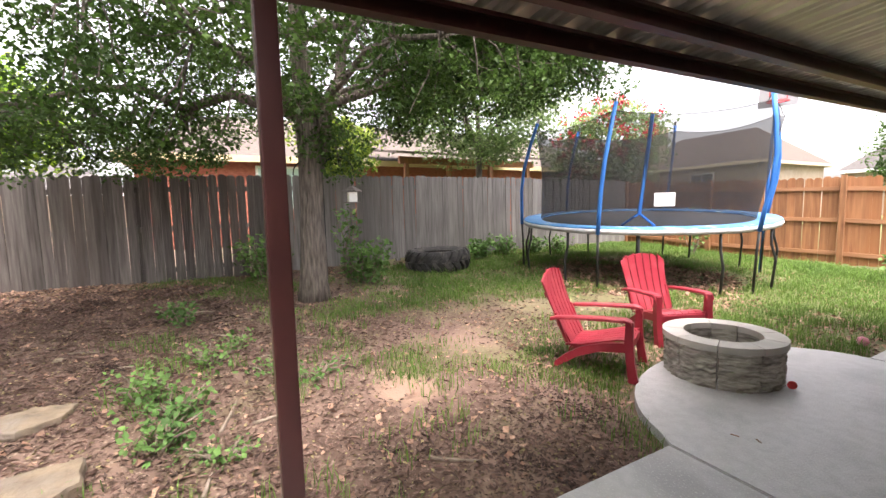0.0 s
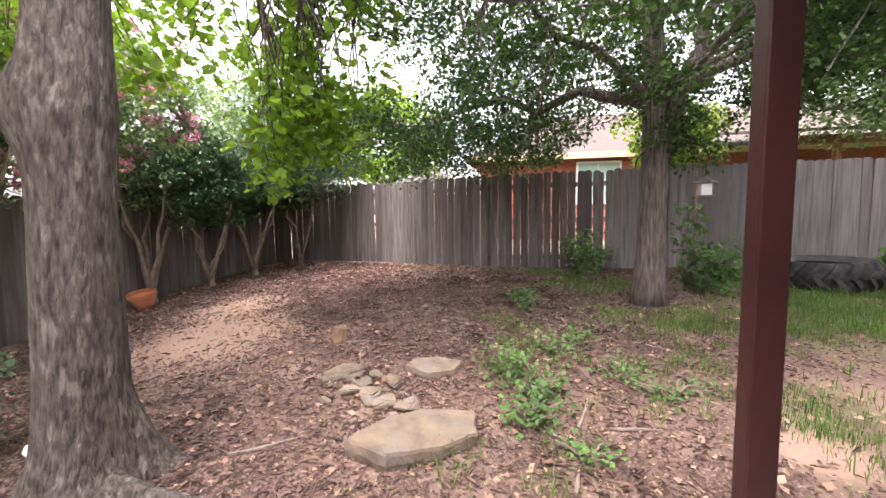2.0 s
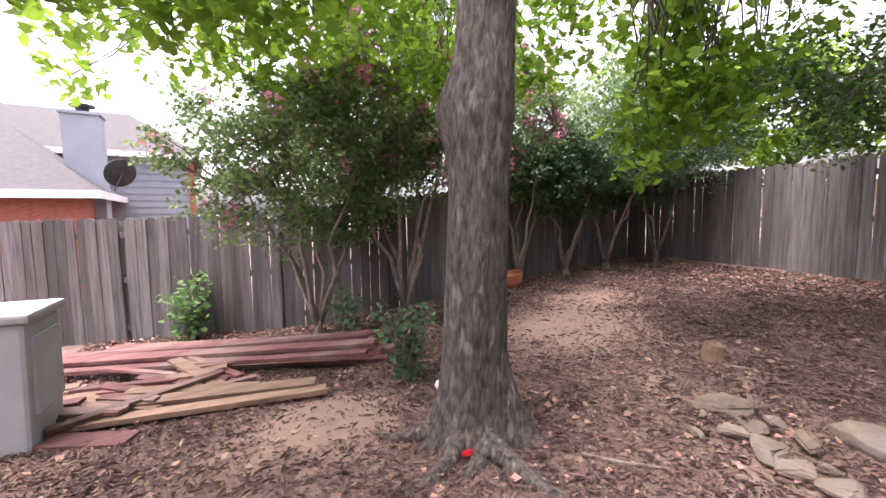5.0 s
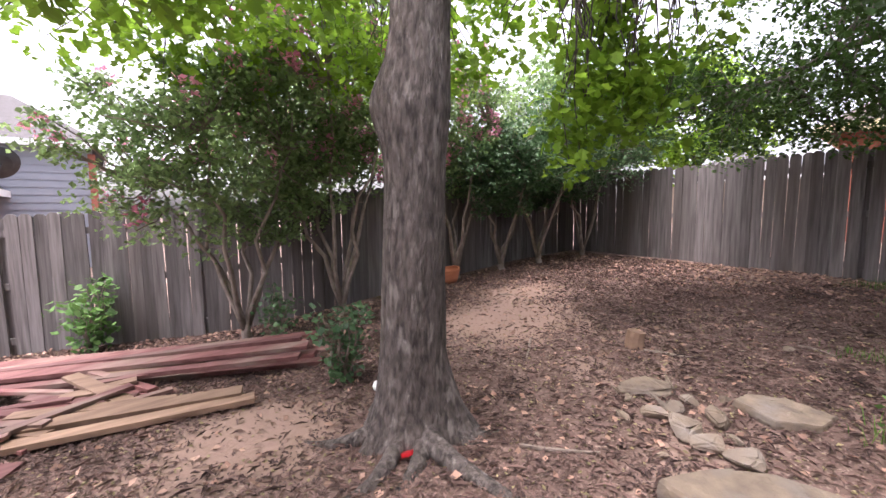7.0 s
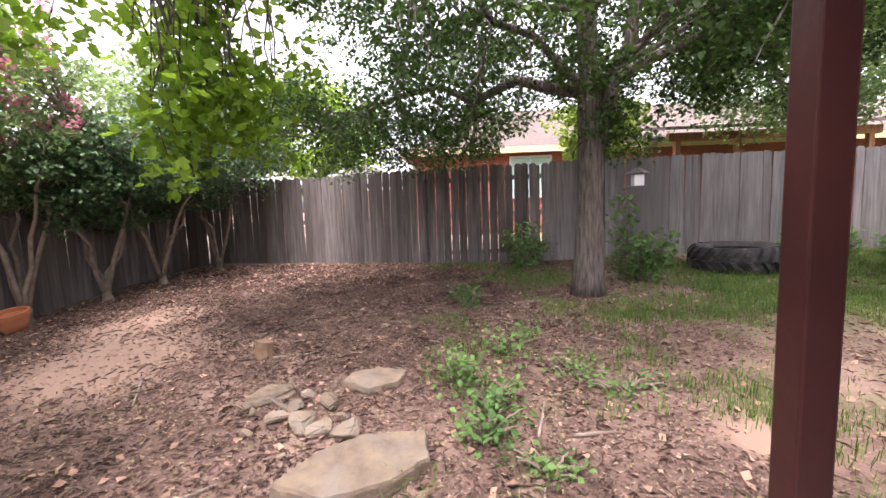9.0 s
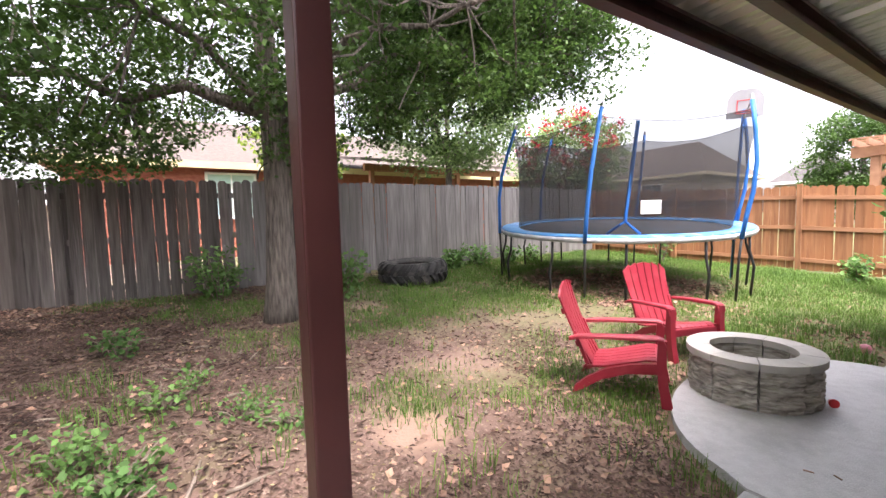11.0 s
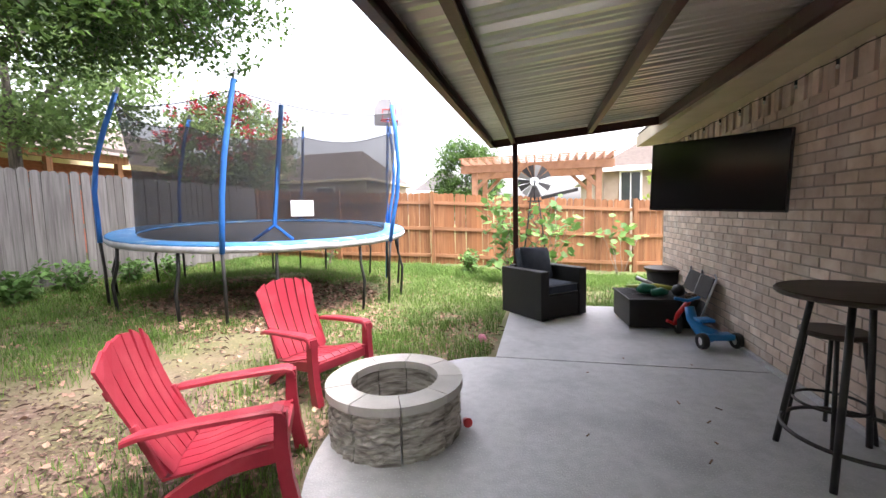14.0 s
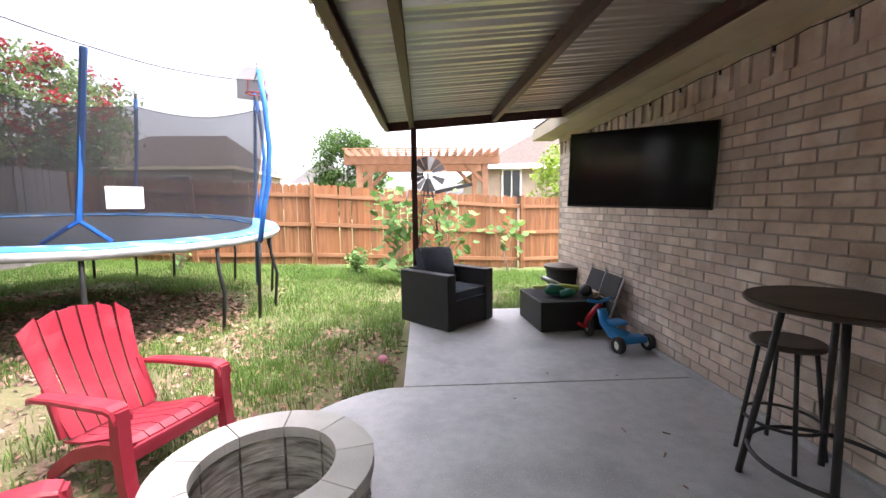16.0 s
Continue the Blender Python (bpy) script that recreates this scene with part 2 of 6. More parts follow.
def ground_mat():
    """Bare red-brown soil, trodden mulch and turf, mixed by place and noise; sun patches painted paler."""
    m = nmat("yard_soil", (0.1, 0.062, 0.048), (0.185, 0.122, 0.096), 3.5, 0.95, 0.9, 38, c3=(0.24, 0.163, 0.128), c3scale=0.9, c3lo=0.54, c3hi=0.68, c4=(0.27, 0.2, 0.16))
    n, l = m.node_tree.nodes, m.node_tree.links
    b = n["Principled BSDF"]
    base = b.inputs["Base Color"].links[0].from_socket
    geo = n.new("ShaderNodeNewGeometry")
    sep = n.new("ShaderNodeSeparateXYZ")
    l.new(geo.outputs["Position"], sep.inputs[0])

    def math_node(op, a, v):
        k = n.new("ShaderNodeMath")
        k.operation = op
        for i, s in enumerate((a, v)):
            if isinstance(s, (int, float)):
                k.inputs[i].default_value = s
            else:
                l.new(s, k.inputs[i])
        return k.outputs[0]
    big = n.new("ShaderNodeTexNoise")
    big.inputs["Scale"].default_value, big.inputs["Detail"].default_value = 1.3, 6
    l.new(geo.outputs["Position"], big.inputs["Vector"])
    # turf grows towards +y and away from the eaves
    s = math_node("MULTIPLY", sep.outputs[1], 0.16)
    s = math_node("SUBTRACT", s, math_node("MULTIPLY", sep.outputs[0], 0.05))
    s = math_node("ADD", s, math_node("MULTIPLY", math_node("SUBTRACT", big.outputs[0], 0.5), 2.2))
    s = math_node("ADD", s, 0.38)
    cl = n.new("ShaderNodeClamp")
    l.new(s, cl.inputs[0])
    fine = n.new("ShaderNodeTexNoise")
    fine.inputs["Scale"].default_value, fine.inputs["Detail"].default_value = 25, 4
    l.new(geo.outputs["Position"], fine.inputs["Vector"])
    green = n.new("ShaderNodeMix")
    green.data_type = "RGBA"
    green.inputs[6].default_value, green.inputs[7].default_value = (0.07, 0.105, 0.026, 1), (0.14, 0.165, 0.053, 1)
    l.new(fine.outputs[0], green.inputs[0])
    # dry, swept soil where nothing grows, its paler colour also painting in sun dapples
    bare = None
    for bx, by, br in BARE_SUNLIT:
        vd = n.new("ShaderNodeVectorMath")
        vd.operation = "DISTANCE"
        l.new(geo.outputs["Position"], vd.inputs[0])
        vd.inputs[1].default_value = (bx, by, 0.0)
        w = math_node("SUBTRACT", 1.15, math_node("DIVIDE", vd.outputs["Value"], br))
        w = math_node("ADD", w, math_node("MULTIPLY", math_node("SUBTRACT", big.outputs[0], 0.5), 1.6))
        bare = w if bare is None else math_node("MAXIMUM", bare, w)
    soft = n.new("ShaderNodeMapRange")
    soft.inputs[1].default_value, soft.inputs[2].default_value = 0.1, 0.55
    l.new(bare, soft.inputs[0])
    dry = n.new("ShaderNodeMix")
    dry.data_type = "RGBA"
    l.new(soft.outputs[0], dry.inputs[0])
    l.new(base, dry.inputs[6])
    dry.inputs[7].default_value = (0.27, 0.18, 0.137, 1)
    base = dry.outputs[2]
    mix = n.new("ShaderNodeMix")
    mix.data_type = "RGBA"
    l.new(math_node("MULTIPLY", cl.outputs[0], 0.85), mix.inputs[0])
    l.new(base, mix.inputs[6])
    l.new(green.outputs[2], mix.inputs[7])
    l.new(mix.outputs[2], b.inputs["Base Color"])
    return m


M_GROUND = ground_mat()


def net_mat():
    """Fine black mesh: mostly open."""
    m = bpy.data.materials.new("safety_net")
    m.use_nodes = True
    n, l = m.node_tree.nodes, m.node_tree.links
    b = n["Principled BSDF"]
    b.inputs["Base Color"].default_value = (0.012, 0.012, 0.014, 1)
    b.inputs["Roughness"].default_value = 0.8
    t = n.new("ShaderNodeBsdfTransparent")
    ms = n.new("ShaderNodeMixShader")
    tx = n.new("ShaderNodeTexNoise")
    tx.inputs["Scale"].default_value = 2.0
    r = n.new("ShaderNodeMapRange")
    r.inputs[1].default_value, r.inputs[2].default_value = 0.3, 0.7
    r.inputs[3].default_value, r.inputs[4].default_value = 0.6, 0.73
    l.new(tx.outputs[0], r.inputs[0])
    l.new(r.outputs[0], ms.inputs[0])
    l.new(t.outputs[0], ms.inputs[1])
    l.new(b.outputs[0], ms.inputs[2])
    l.new(ms.outputs[0], n["Material Output"].inputs[0])
    return m


M_NET = net_mat()


# ---- mesh helpers ----
def thing(name, m, label, category, group="", kind=""):
    ob = new(name)
    ob.empty_display_size = 0.1
    ob.matrix_world = m
    return tagged(ob, label, category, group, kind)


def finish(ob, material, smooth=False):
    ob.data.materials.append(material)
    if smooth:
        ob.data.polygons.foreach_set("use_smooth", [True] * len(ob.data.polygons))
    return ob


def part(name, bm, material, parent=None, label="", smooth=False, m=None):
    """One bmesh as one mesh object, under its thing if there is one."""
    me = bpy.data.meshes.new(name)
    bmesh.ops.recalc_face_normals(bm, faces=bm.faces)
    bm.to_mesh(me)
    bm.free()
    ob = finish(new(name, me), material, smooth)
    if parent is not None:
        ob.parent = parent
    if m is not None:
        ob.matrix_basis = m
    if label:
        ob["label"] = label
    return ob


def shared(name, me, parent, m, label=""):
    ob = new(name, me)
    ob.parent = parent
    ob.matrix_basis = m
    if label:
        ob["label"] = label
    return ob


def single(name, bm, material, label, category, group="", kind="", smooth=False, m=None):
    return tagged(part(name, bm, material, None, "", smooth, m), label, category, group, kind)


def raw(name, verts, faces, material, parent=None, smooth=False):
    """A mesh from arrays."""
    me = bpy.data.meshes.new(name)
    verts, faces = np.asarray(verts, np.float32), np.asarray(faces, np.int32)
    k = faces.shape[1]
    me.vertices.add(len(verts))
    me.vertices.foreach_set("co", verts.ravel())
    me.loops.add(faces.size)
    me.loops.foreach_set("vertex_index", faces.ravel())
    me.polygons.add(len(faces))
    me.polygons.foreach_set("loop_start", np.arange(0, faces.size, k, dtype=np.int32))
    me.polygons.foreach_set("use_smooth", [False] * len(faces))
    me.update(calc_edges=True)
    ob = finish(new(name, me), material, smooth)
    if parent is not None:
        ob.parent = parent
    return ob


def box(bm, size, m=None, bevel=0.0):
    """A box of that size about the pose m."""
    r = bmesh.ops.create_cube(bm, size=1.0)["verts"]
    bmesh.ops.scale(bm, vec=size, verts=r)
    if bevel:
        e = list({e for v in r for e in v.link_edges})
        r = list({v for f in bmesh.ops.bevel(bm, geom=e, offset=bevel, segments=2, affect="EDGES", profile=0.6)["faces"] for v in f.verts} | {v for v in r if v.is_valid})
    if m is not None:
        bmesh.ops.transform(bm, matrix=m, verts=r)
    return r


def boxed(size, centre=(0, 0, 0), bevel=0.0, rot=(0, 0, 0)):
    bm = bmesh.new()
    box(bm, size, pose(*centre, *rot), bevel)
    return bm


def tube(bm, pts, radii, seg=10, cap=True):
    """A round bar swept along points."""
    pts = [Vector(p) for p in pts]
    if isinstance(radii, (int, float)):
        radii = [radii] * len(pts)
    rings, side = [], None
    for i, p in enumerate(pts):
        d = (pts[min(i + 1, len(pts) - 1)] - pts[max(i - 1, 0)]).normalized()
        if side is None:
            side = d.orthogonal().normalized()
        side = (side - d * side.dot(d)).normalized()
        up = d.cross(side)
        rings.append([bm.verts.new(p + (side * math.cos(a) + up * math.sin(a)) * radii[i]) for a in (2 * math.pi * k / seg for k in range(seg))])
    for a, b in zip(rings, rings[1:]):
        for k in range(seg):
            bm.faces.new((a[k], a[(k + 1) % seg], b[(k + 1) % seg], b[k]))
    if cap:
        bm.faces.new(list(reversed(rings[0])))
        bm.faces.new(rings[-1])
    return bm


def tubed(pts, radii, seg=10):
    return tube(bmesh.new(), pts, radii, seg)


def lathe(profile, seg=32, closed=False):
    """Profile of (radius, z) turned about z."""
    bm = bmesh.new()
    rings = [[bm.verts.new((r * math.cos(2 * math.pi * k / seg), r * math.sin(2 * math.pi * k / seg), z)) for k in range(seg)] for r, z in profile]
    pairs = list(zip(rings, rings[1:])) + ([(rings[-1], rings[0])] if closed else [])
    for a, b in pairs:
        for k in range(seg):
            bm.faces.new((a[k], a[(k + 1) % seg], b[(k + 1) % seg], b[k]))
    if not closed:
        for r, (rad, z) in ((rings[0], profile[0]), (rings[-1], profile[-1])):
            if rad > 1e-4:
                bm.faces.new(r)
    return bm


def prism(outline, z0, z1, bevel=0.0):
    bm = bmesh.new()
    lo = [bm.verts.new((x, y, z0)) for x, y in outline]
    hi = [bm.verts.new((x, y, z1)) for x, y in outline]
    n = len(outline)
    bm.faces.new(list(reversed(lo)))
    top = bm.faces.new(hi)
    for k in range(n):
        bm.faces.new((lo[k], lo[(k + 1) % n], hi[(k + 1) % n], hi[k]))
    if bevel:
        bmesh.ops.bevel(bm, geom=list(top.edges), offset=bevel, segments=2, affect="EDGES")
    return bm


def cl(v, a=0.0, b=1.0):
    return max(a, min(b, v))


def gz(x, y):
    """Height of the yard."""
    z = -0.08 + 0.05 * cl(-(x + 2.4), 0, 9)
    z -= 0.09 * cl(-8 - y, 0, 6) * cl((x + 8) / 5)
    z -= 0.03 * cl(y - 1.5, 0, 8) * cl((x + 5) / 5)
    z += 0.05 * math.exp(-((x + 5.6) ** 2 + (y + 8.2) ** 2) / 6)
    if x > -2.3 and -5.9 < y < 2.4:
        z = min(z, -0.06)
    return z + 0.02 * noise.noise((x * 0.9, y * 0.9, 0)) + 0.008 * noise.noise((x * 4, y * 4, 3))


# ---- ground ----
def build_ground():
    def axis(lo, hi, a, b, fine):
        out = [lo, lo * 0.5, lo * 0.2, a - 8, a - 3]
        k = int((b - a) / fine)
        return out + [a + (b - a) * i / k for i in range(k + 1)] + [b + 3, b + 9, hi * 0.2, hi * 0.5, hi]
    xs, ys = axis(-900, 900, -11, 3, 0.11), axis(-900, 900, -15, 9, 0.13)
    verts = [(x, y, gz(x, y)) for y in ys for x in xs]
    n = len(xs)
    faces = [(j * n + i, j * n + i + 1, (j + 1) * n + i + 1, (j + 1) * n + i) for j in range(len(ys) - 1) for i in range(n - 1)]
    tagged(raw("ground", verts, faces, M_GROUND, smooth=True), "bare red-brown soil with mulch and patchy green turf", "ground", kind="structure")


build_ground()


# ---- patio slabs ----
def arc_outline():
    pts = [(-2.34, -2.70)]
    cx, cy, r = -2.2, -1.38, 1.34
    a0, a1 = math.atan2(-2.68 - cy, -2.56 - cx), math.atan2(-0.07 - cy, -2.30 - cx)
    a0, a1 = a0 % (2 * math.pi), a1 % (2 * math.pi)
    for k in range(29):
        a = a0 + (a1 - a0) * k / 28
        pts.append((cx + r * math.cos(a) * (0.72 if math.cos(a) < 0 else 1.0), cy + r * math.sin(a)))
    return pts


patio = thing("pavement_patio", pose(0, 0, 0), "smooth grey concrete patio slab with sawn joints", "patio", kind="structure")
part("slab", prism([(-2.335, -5.9), (-0.005, -5.9), (-0.005, -2.766), (-2.335, -2.766)], -0.16, 0.0, 0.006), M_CONC, patio)
mid = [(-0.005, -2.754), (-0.005, -0.066), (-2.25, -0.066)] + list(reversed(arc_outline()[1:-1])) + [(-2.335, -2.754)]
part("slab", prism(mid, -0.16, 0.0, 0.006), M_CONC, patio)
part("slab", prism([(-2.285, -0.054), (-0.005, -0.054), (-0.005, 2.2), (-2.285, 2.2)], -0.16, 0.0, 0.006), M_CONC, patio)
part("joint_fill", boxed((2.2, 6.0, 0.1), (-1.12, -1.5, -0.07)), M_MORTAR, patio, "dark joint filler")

# ---- house wall ----
Y0, Y1, ZT = -7.5, 3.2, 2.06
house = thing("wall_house", pose(0, 0, 0), "tan running-bond brick house wall with a soldier course", "wall", kind="structure")
part("core", boxed((0.24, Y1 - Y0 - 0.01, 2.6), (0.0925, (Y0 + Y1) / 2, 1.24)), M_MORTAR, house, "recessed grey mortar")
part("core", boxed((4.0, 0.2, 2.6), (2.2, Y1 - 0.12, 1.24)), M_BRICKJ, house)
part("footing", boxed((0.09, Y1 - Y0, 0.07), (-0.015, (Y0 + Y1) / 2, 0.0), 0.008), M_CONC, house, "rough concrete footing lip")
BL, BH = 0.203, 0.0794


def brick_mesh(l, h, d, seed):
    bm = boxed((d, l, h), bevel=0.004)
    rnd = random.Random(seed)
    for v in bm.verts:
        v.co += Vector((rnd.uniform(-1, 1), rnd.uniform(-1, 1), rnd.uniform(-1, 1))) * 0.0018
    return bm


brick_meshes = []
for k in range(4):
    me = bpy.data.meshes.new("brick")
    bm = brick_mesh(BL - 0.011, BH - 0.012, 0.05, k)
    bm.to_mesh(me)
    bm.free()
    me.materials.append(M_BRICK)
    brick_meshes.append(me)

# ---- patio cover ----
RX0, RX1, RY0, RY1 = -2.57, -0.38, -4.93, 2.04


def roof_z(x, y=0.0):
    return 2.197 + (x + 2.5) * 0.08 + 0.02 * y


cover = thing("patio_cover", pose(0, 0, 0), "corrugated metal patio cover on maroon steel beams and posts", "patio cover")


def sheet_part():
    prof = []
    y, k = RY0, 0
    while y < RY1 + 0.1:
        prof += [(y, 0), (y + 0.025, 0.042), (y + 0.075, 0.042), (y + 0.10, 0), (y + 0.145, 0), (y + 0.16, 0.018), (y + 0.18, 0.018), (y + 0.195, 0), (y + 0.22, 0), (y + 0.235, 0.018), (y + 0.255, 0.018), (y + 0.27, 0)]
        y += 0.305
    verts, faces = [], []
    for x in (RX0 - 0.06, RX1 + 0.02):
        for off in (0.0, 0.004):
            verts += [(x, yy, roof_z(x, yy) + 0.112 + zz + off) for yy, zz in prof]
    n = len(prof)
    for i in range(n - 1):
        faces += [(i, i + 1, 2 * n + i + 1, 2 * n + i), (n + i, 3 * n + i, 3 * n + i + 1, n + i + 1), (i, n + i, n + i + 1, i + 1)]
    return raw("roof_sheet", verts, faces, M_ROOF, cover)


sheet_part()["label"] = "ribbed galvanised roof sheet"


def channel(length, h=0.1, w=0.05, t=0.004):
    """C-shaped steel purlin along y, one bent sheet."""
    a, b, lip = -w / 2, w / 2, 0.018
    prof = [(a, 0), (b, 0), (b, lip), (b - t, lip), (b - t, t), (a + t, t), (a + t, h - t), (b - t, h - t), (b - t, h - lip), (b, h - lip), (b, h), (a, h)]
    bm = bmesh.new()
    ends = [[bm.verts.new((x, y, z)) for x, z in prof] for y in (-length / 2, length / 2)]
    n = len(prof)
    for k in range(n):
        bm.faces.new((ends[0][k], ends[0][(k + 1) % n], ends[1][(k + 1) % n], ends[1][k]))
    bm.faces.new(ends[0])
    bm.faces.new(list(reversed(ends[1])))
    return bm


for px, py1 in ((-2.53, RY1), (-2.23, RY1 - 0.08), (-1.25, RY1 - 0.08), (-0.4, RY1)):
    part("purlin", channel(py1 - RY0, 0.1, 0.055), M_MAROON, cover, m=pose(px, (py1 + RY0) / 2, roof_z(px, (py1 + RY0) / 2), 1.15, 0, 0))
for by in (2.01, RY0 + 0.03):
    bm = bmesh.new()
    box(bm, (2.16, 0.05, 0.1))
    part("end_beam", bm, M_MAROON, cover, m=pose(-1.46, by, roof_z(-1.46, by) + 0.045, 0, -math.degrees(math.atan(0.08)), 0))
for px, py in ((-2.335, -4.77), (-2.21, 1.94)):
    top = roof_z(px, py)
    part("post", boxed((0.068, 0.068, top + 0.02), (0, 0, (top - 0.02) / 2), 0.005), M_MAROON, cover, "chipped dark maroon steel post", m=pose(px, py, 0))
    part("base_plate", boxed((0.13, 0.13, 0.012), (0, 0, 0.006), 0.002), M_MAROON, cover, m=pose(px, py, 0))

# soffit, frieze and eave of the house
eave = thing("trim_eave", pose(0, 0, 0), "beige painted eave box with frieze board", "eave", kind="structure")
part("soffit", boxed((0.34, Y1 - Y0 + 0.5, 0.02), (-0.19, (Y0 + Y1) / 2 + 0.1, 2.36)), M_TRIM, eave)
part("fascia", boxed((0.025, Y1 - Y0 + 0.5, 0.17), (-0.345, (Y0 + Y1) / 2 + 0.1, 2.43)), M_TRIM, eave)
part("frieze", boxed((0.03, Y1 - Y0, 0.09), (-0.027, (Y0 + Y1) / 2, 2.305), 0.004), M_TRIM, eave)
bm = prism([(-0.36, Y0 - 0.2), (4.2, Y0 - 0.2), (4.2, Y1 + 0.35), (-0.36, Y1 + 0.35)], 2.53, 2.55)
for v in bm.verts:
    v.co.z += (v.co.x + 0.36) * 0.35
tagged(part("roof_house", bm, M_SHINGB, None), "brown shingle roof of the house", "roof", kind="structure")
tagged(part("ceiling_eave", boxed((4.4, Y1 - Y0, 0.02), (2.1, (Y0 + Y1) / 2, 2.53)), M_TRIM), "plain board under the house roof", "ceiling", kind="structure")


# ---- fences ----
def picket_meshes(mat, w, h, t, count, seed):
    out, rnd = [], random.Random(seed)
    for k in range(count):
        e = w * 0.28
        a = rnd.uniform(-0.004, 0.004)
        pts = [(-w / 2, 0), (w / 2, 0), (w / 2 + a, h - e), (w / 2 - e + a, h), (-w / 2 + e + a, h - rnd.uniform(0, 0.006)), (-w / 2 + a, h - e)]
        bm = bmesh.new()
        f = [bm.verts.new((x, -t / 2, z)) for x, z in pts]
        g = [bm.verts.new((x, t / 2, z)) for x, z in pts]
        bm.faces.new(f)
        bm.faces.new(list(reversed(g)))
        for i in range(6):
            j = (i + 1) % 6
            bm.faces.new((f[j], f[i], g[i], g[j]))
        me = bpy.data.meshes.new("picket")
        bmesh.ops.recalc_face_normals(bm, faces=bm.faces)
        bm.to_mesh(me)
        bm.free()
        me.materials.append(mat)
        out.append(me)
    return out


def fence(name, label, line, mat, railmat, rails_right, seed, h=1.83, gap=0.006, zoff=0.0, post_gap=2.4, big_posts=False):
    """Pickets, rails and posts along a broken line; the yard lies to the right of its direction."""
    f = thing(name, pose(0, 0, 0), label, "fence", kind="structure")
    rnd = random.Random(seed)
    meshes = picket_meshes(mat, 0.138, h, 0.018, 5, seed)
    cols = [], []
    for (xa, ya, za), (xb, yb, zb) in zip(line, line[1:]):
        d = Vector((xb - xa, yb - ya, 0))
        ln = d.length
        ang = math.degrees(math.atan2(d.y, d.x))
        s = 0.0
        while s < ln - 0.1:
            k = (s + 0.07) / ln
            z = za + (zb - za) * k + zoff + rnd.uniform(-0.018, 0.012)
            shared("picket", rnd.choice(meshes), f, pose(xa + d.x * k, ya + d.y * k, z, rnd.uniform(-0.6, 0.6), rnd.uniform(-0.7, 0.7), ang + rnd.uniform(-1.2, 1.2)))
            s += 0.139 + (abs(rnd.gauss(0, gap)) if rnd.random() > 0.04 else 0.013)
        side = -1 if rails_right else 1
        nrm = Vector((-d.y, d.x, 0)).normalized() * side
        tilt = math.degrees(math.atan2(zb - za, ln))
        for hz in (0.22, 0.92, 1.58):
            c = Vector(((xa + xb) / 2, (ya + yb) / 2, (za + zb) / 2 + hz + zoff)) + nrm * 0.034
            part("rail", boxed((ln, 0.04, 0.085), bevel=0.004), railmat, f, m=pose(*c, 0, -tilt, ang))
        k = max(1, round(ln / post_gap))
        for i in range(k + 1):
            u = i / k
            p = Vector((xa + d.x * u, ya + d.y * u, za + (zb - za) * u + zoff)) + nrm * 0.1
            part("fence_post", boxed((0.09, 0.09, h + (0.06 if big_posts else -0.1) + 0.3), (0, 0, (h - 0.3) / 2), 0.005), railmat if not big_posts else mat, f, m=pose(*p, 0, 0, ang))
    return f


BF = [(-9.95, -10.95, 0.2), (-9.75, -8.6, 0.2), (-9.3, -6.2, 0.25), (-9.25, -4.1, 0.28)]
NF = [(-9.25, -4.09, 0.28), (-9.5, -1.5, 0.34), (-9.5, 1.6, 0.36), (-9.5, 6.15, 0.33)]
LF = [(2.2, -14.3, -0.6), (-0.5, -13.0, -0.56), (-2.5, -12.1, -0.48), (-4.0, -11.5, -0.3), (-6.3, -11.3, -0.02), (-9.95, -10.97, 0.2)]
RF = [(-9.5, 6.15, 0.28), (-7.05, 6.15, 0.13), (-4.6, 6.5, 0.05), (0.4, 7.45, -0.26), (4.5, 8.3, -0.3)]
fence("wall_fence_back", "weathered grey-brown cedar picket fence with gaps", list(reversed(BF)), M_GRAYWOOD, M_GRAYWOOD, True, 3, gap=0.007)
fence("wall_fence_new", "silver-grey cedar picket fence, tight and straight", list(reversed(NF)), M_SILVER, M_SILVER, True, 4, gap=0.002)
fence("wall_fence_side", "weathered grey picket fence, dark and leaning", list(reversed(LF)), M_GRAYWOOD, M_GRAYWOOD, True, 5, gap=0.0035)
fence("wall_fence_stained", "orange-brown stained cedar picket fence with three rails", RF, M_CEDAR, M_CEDARR, True, 7, gap=0.004, big_posts=True)


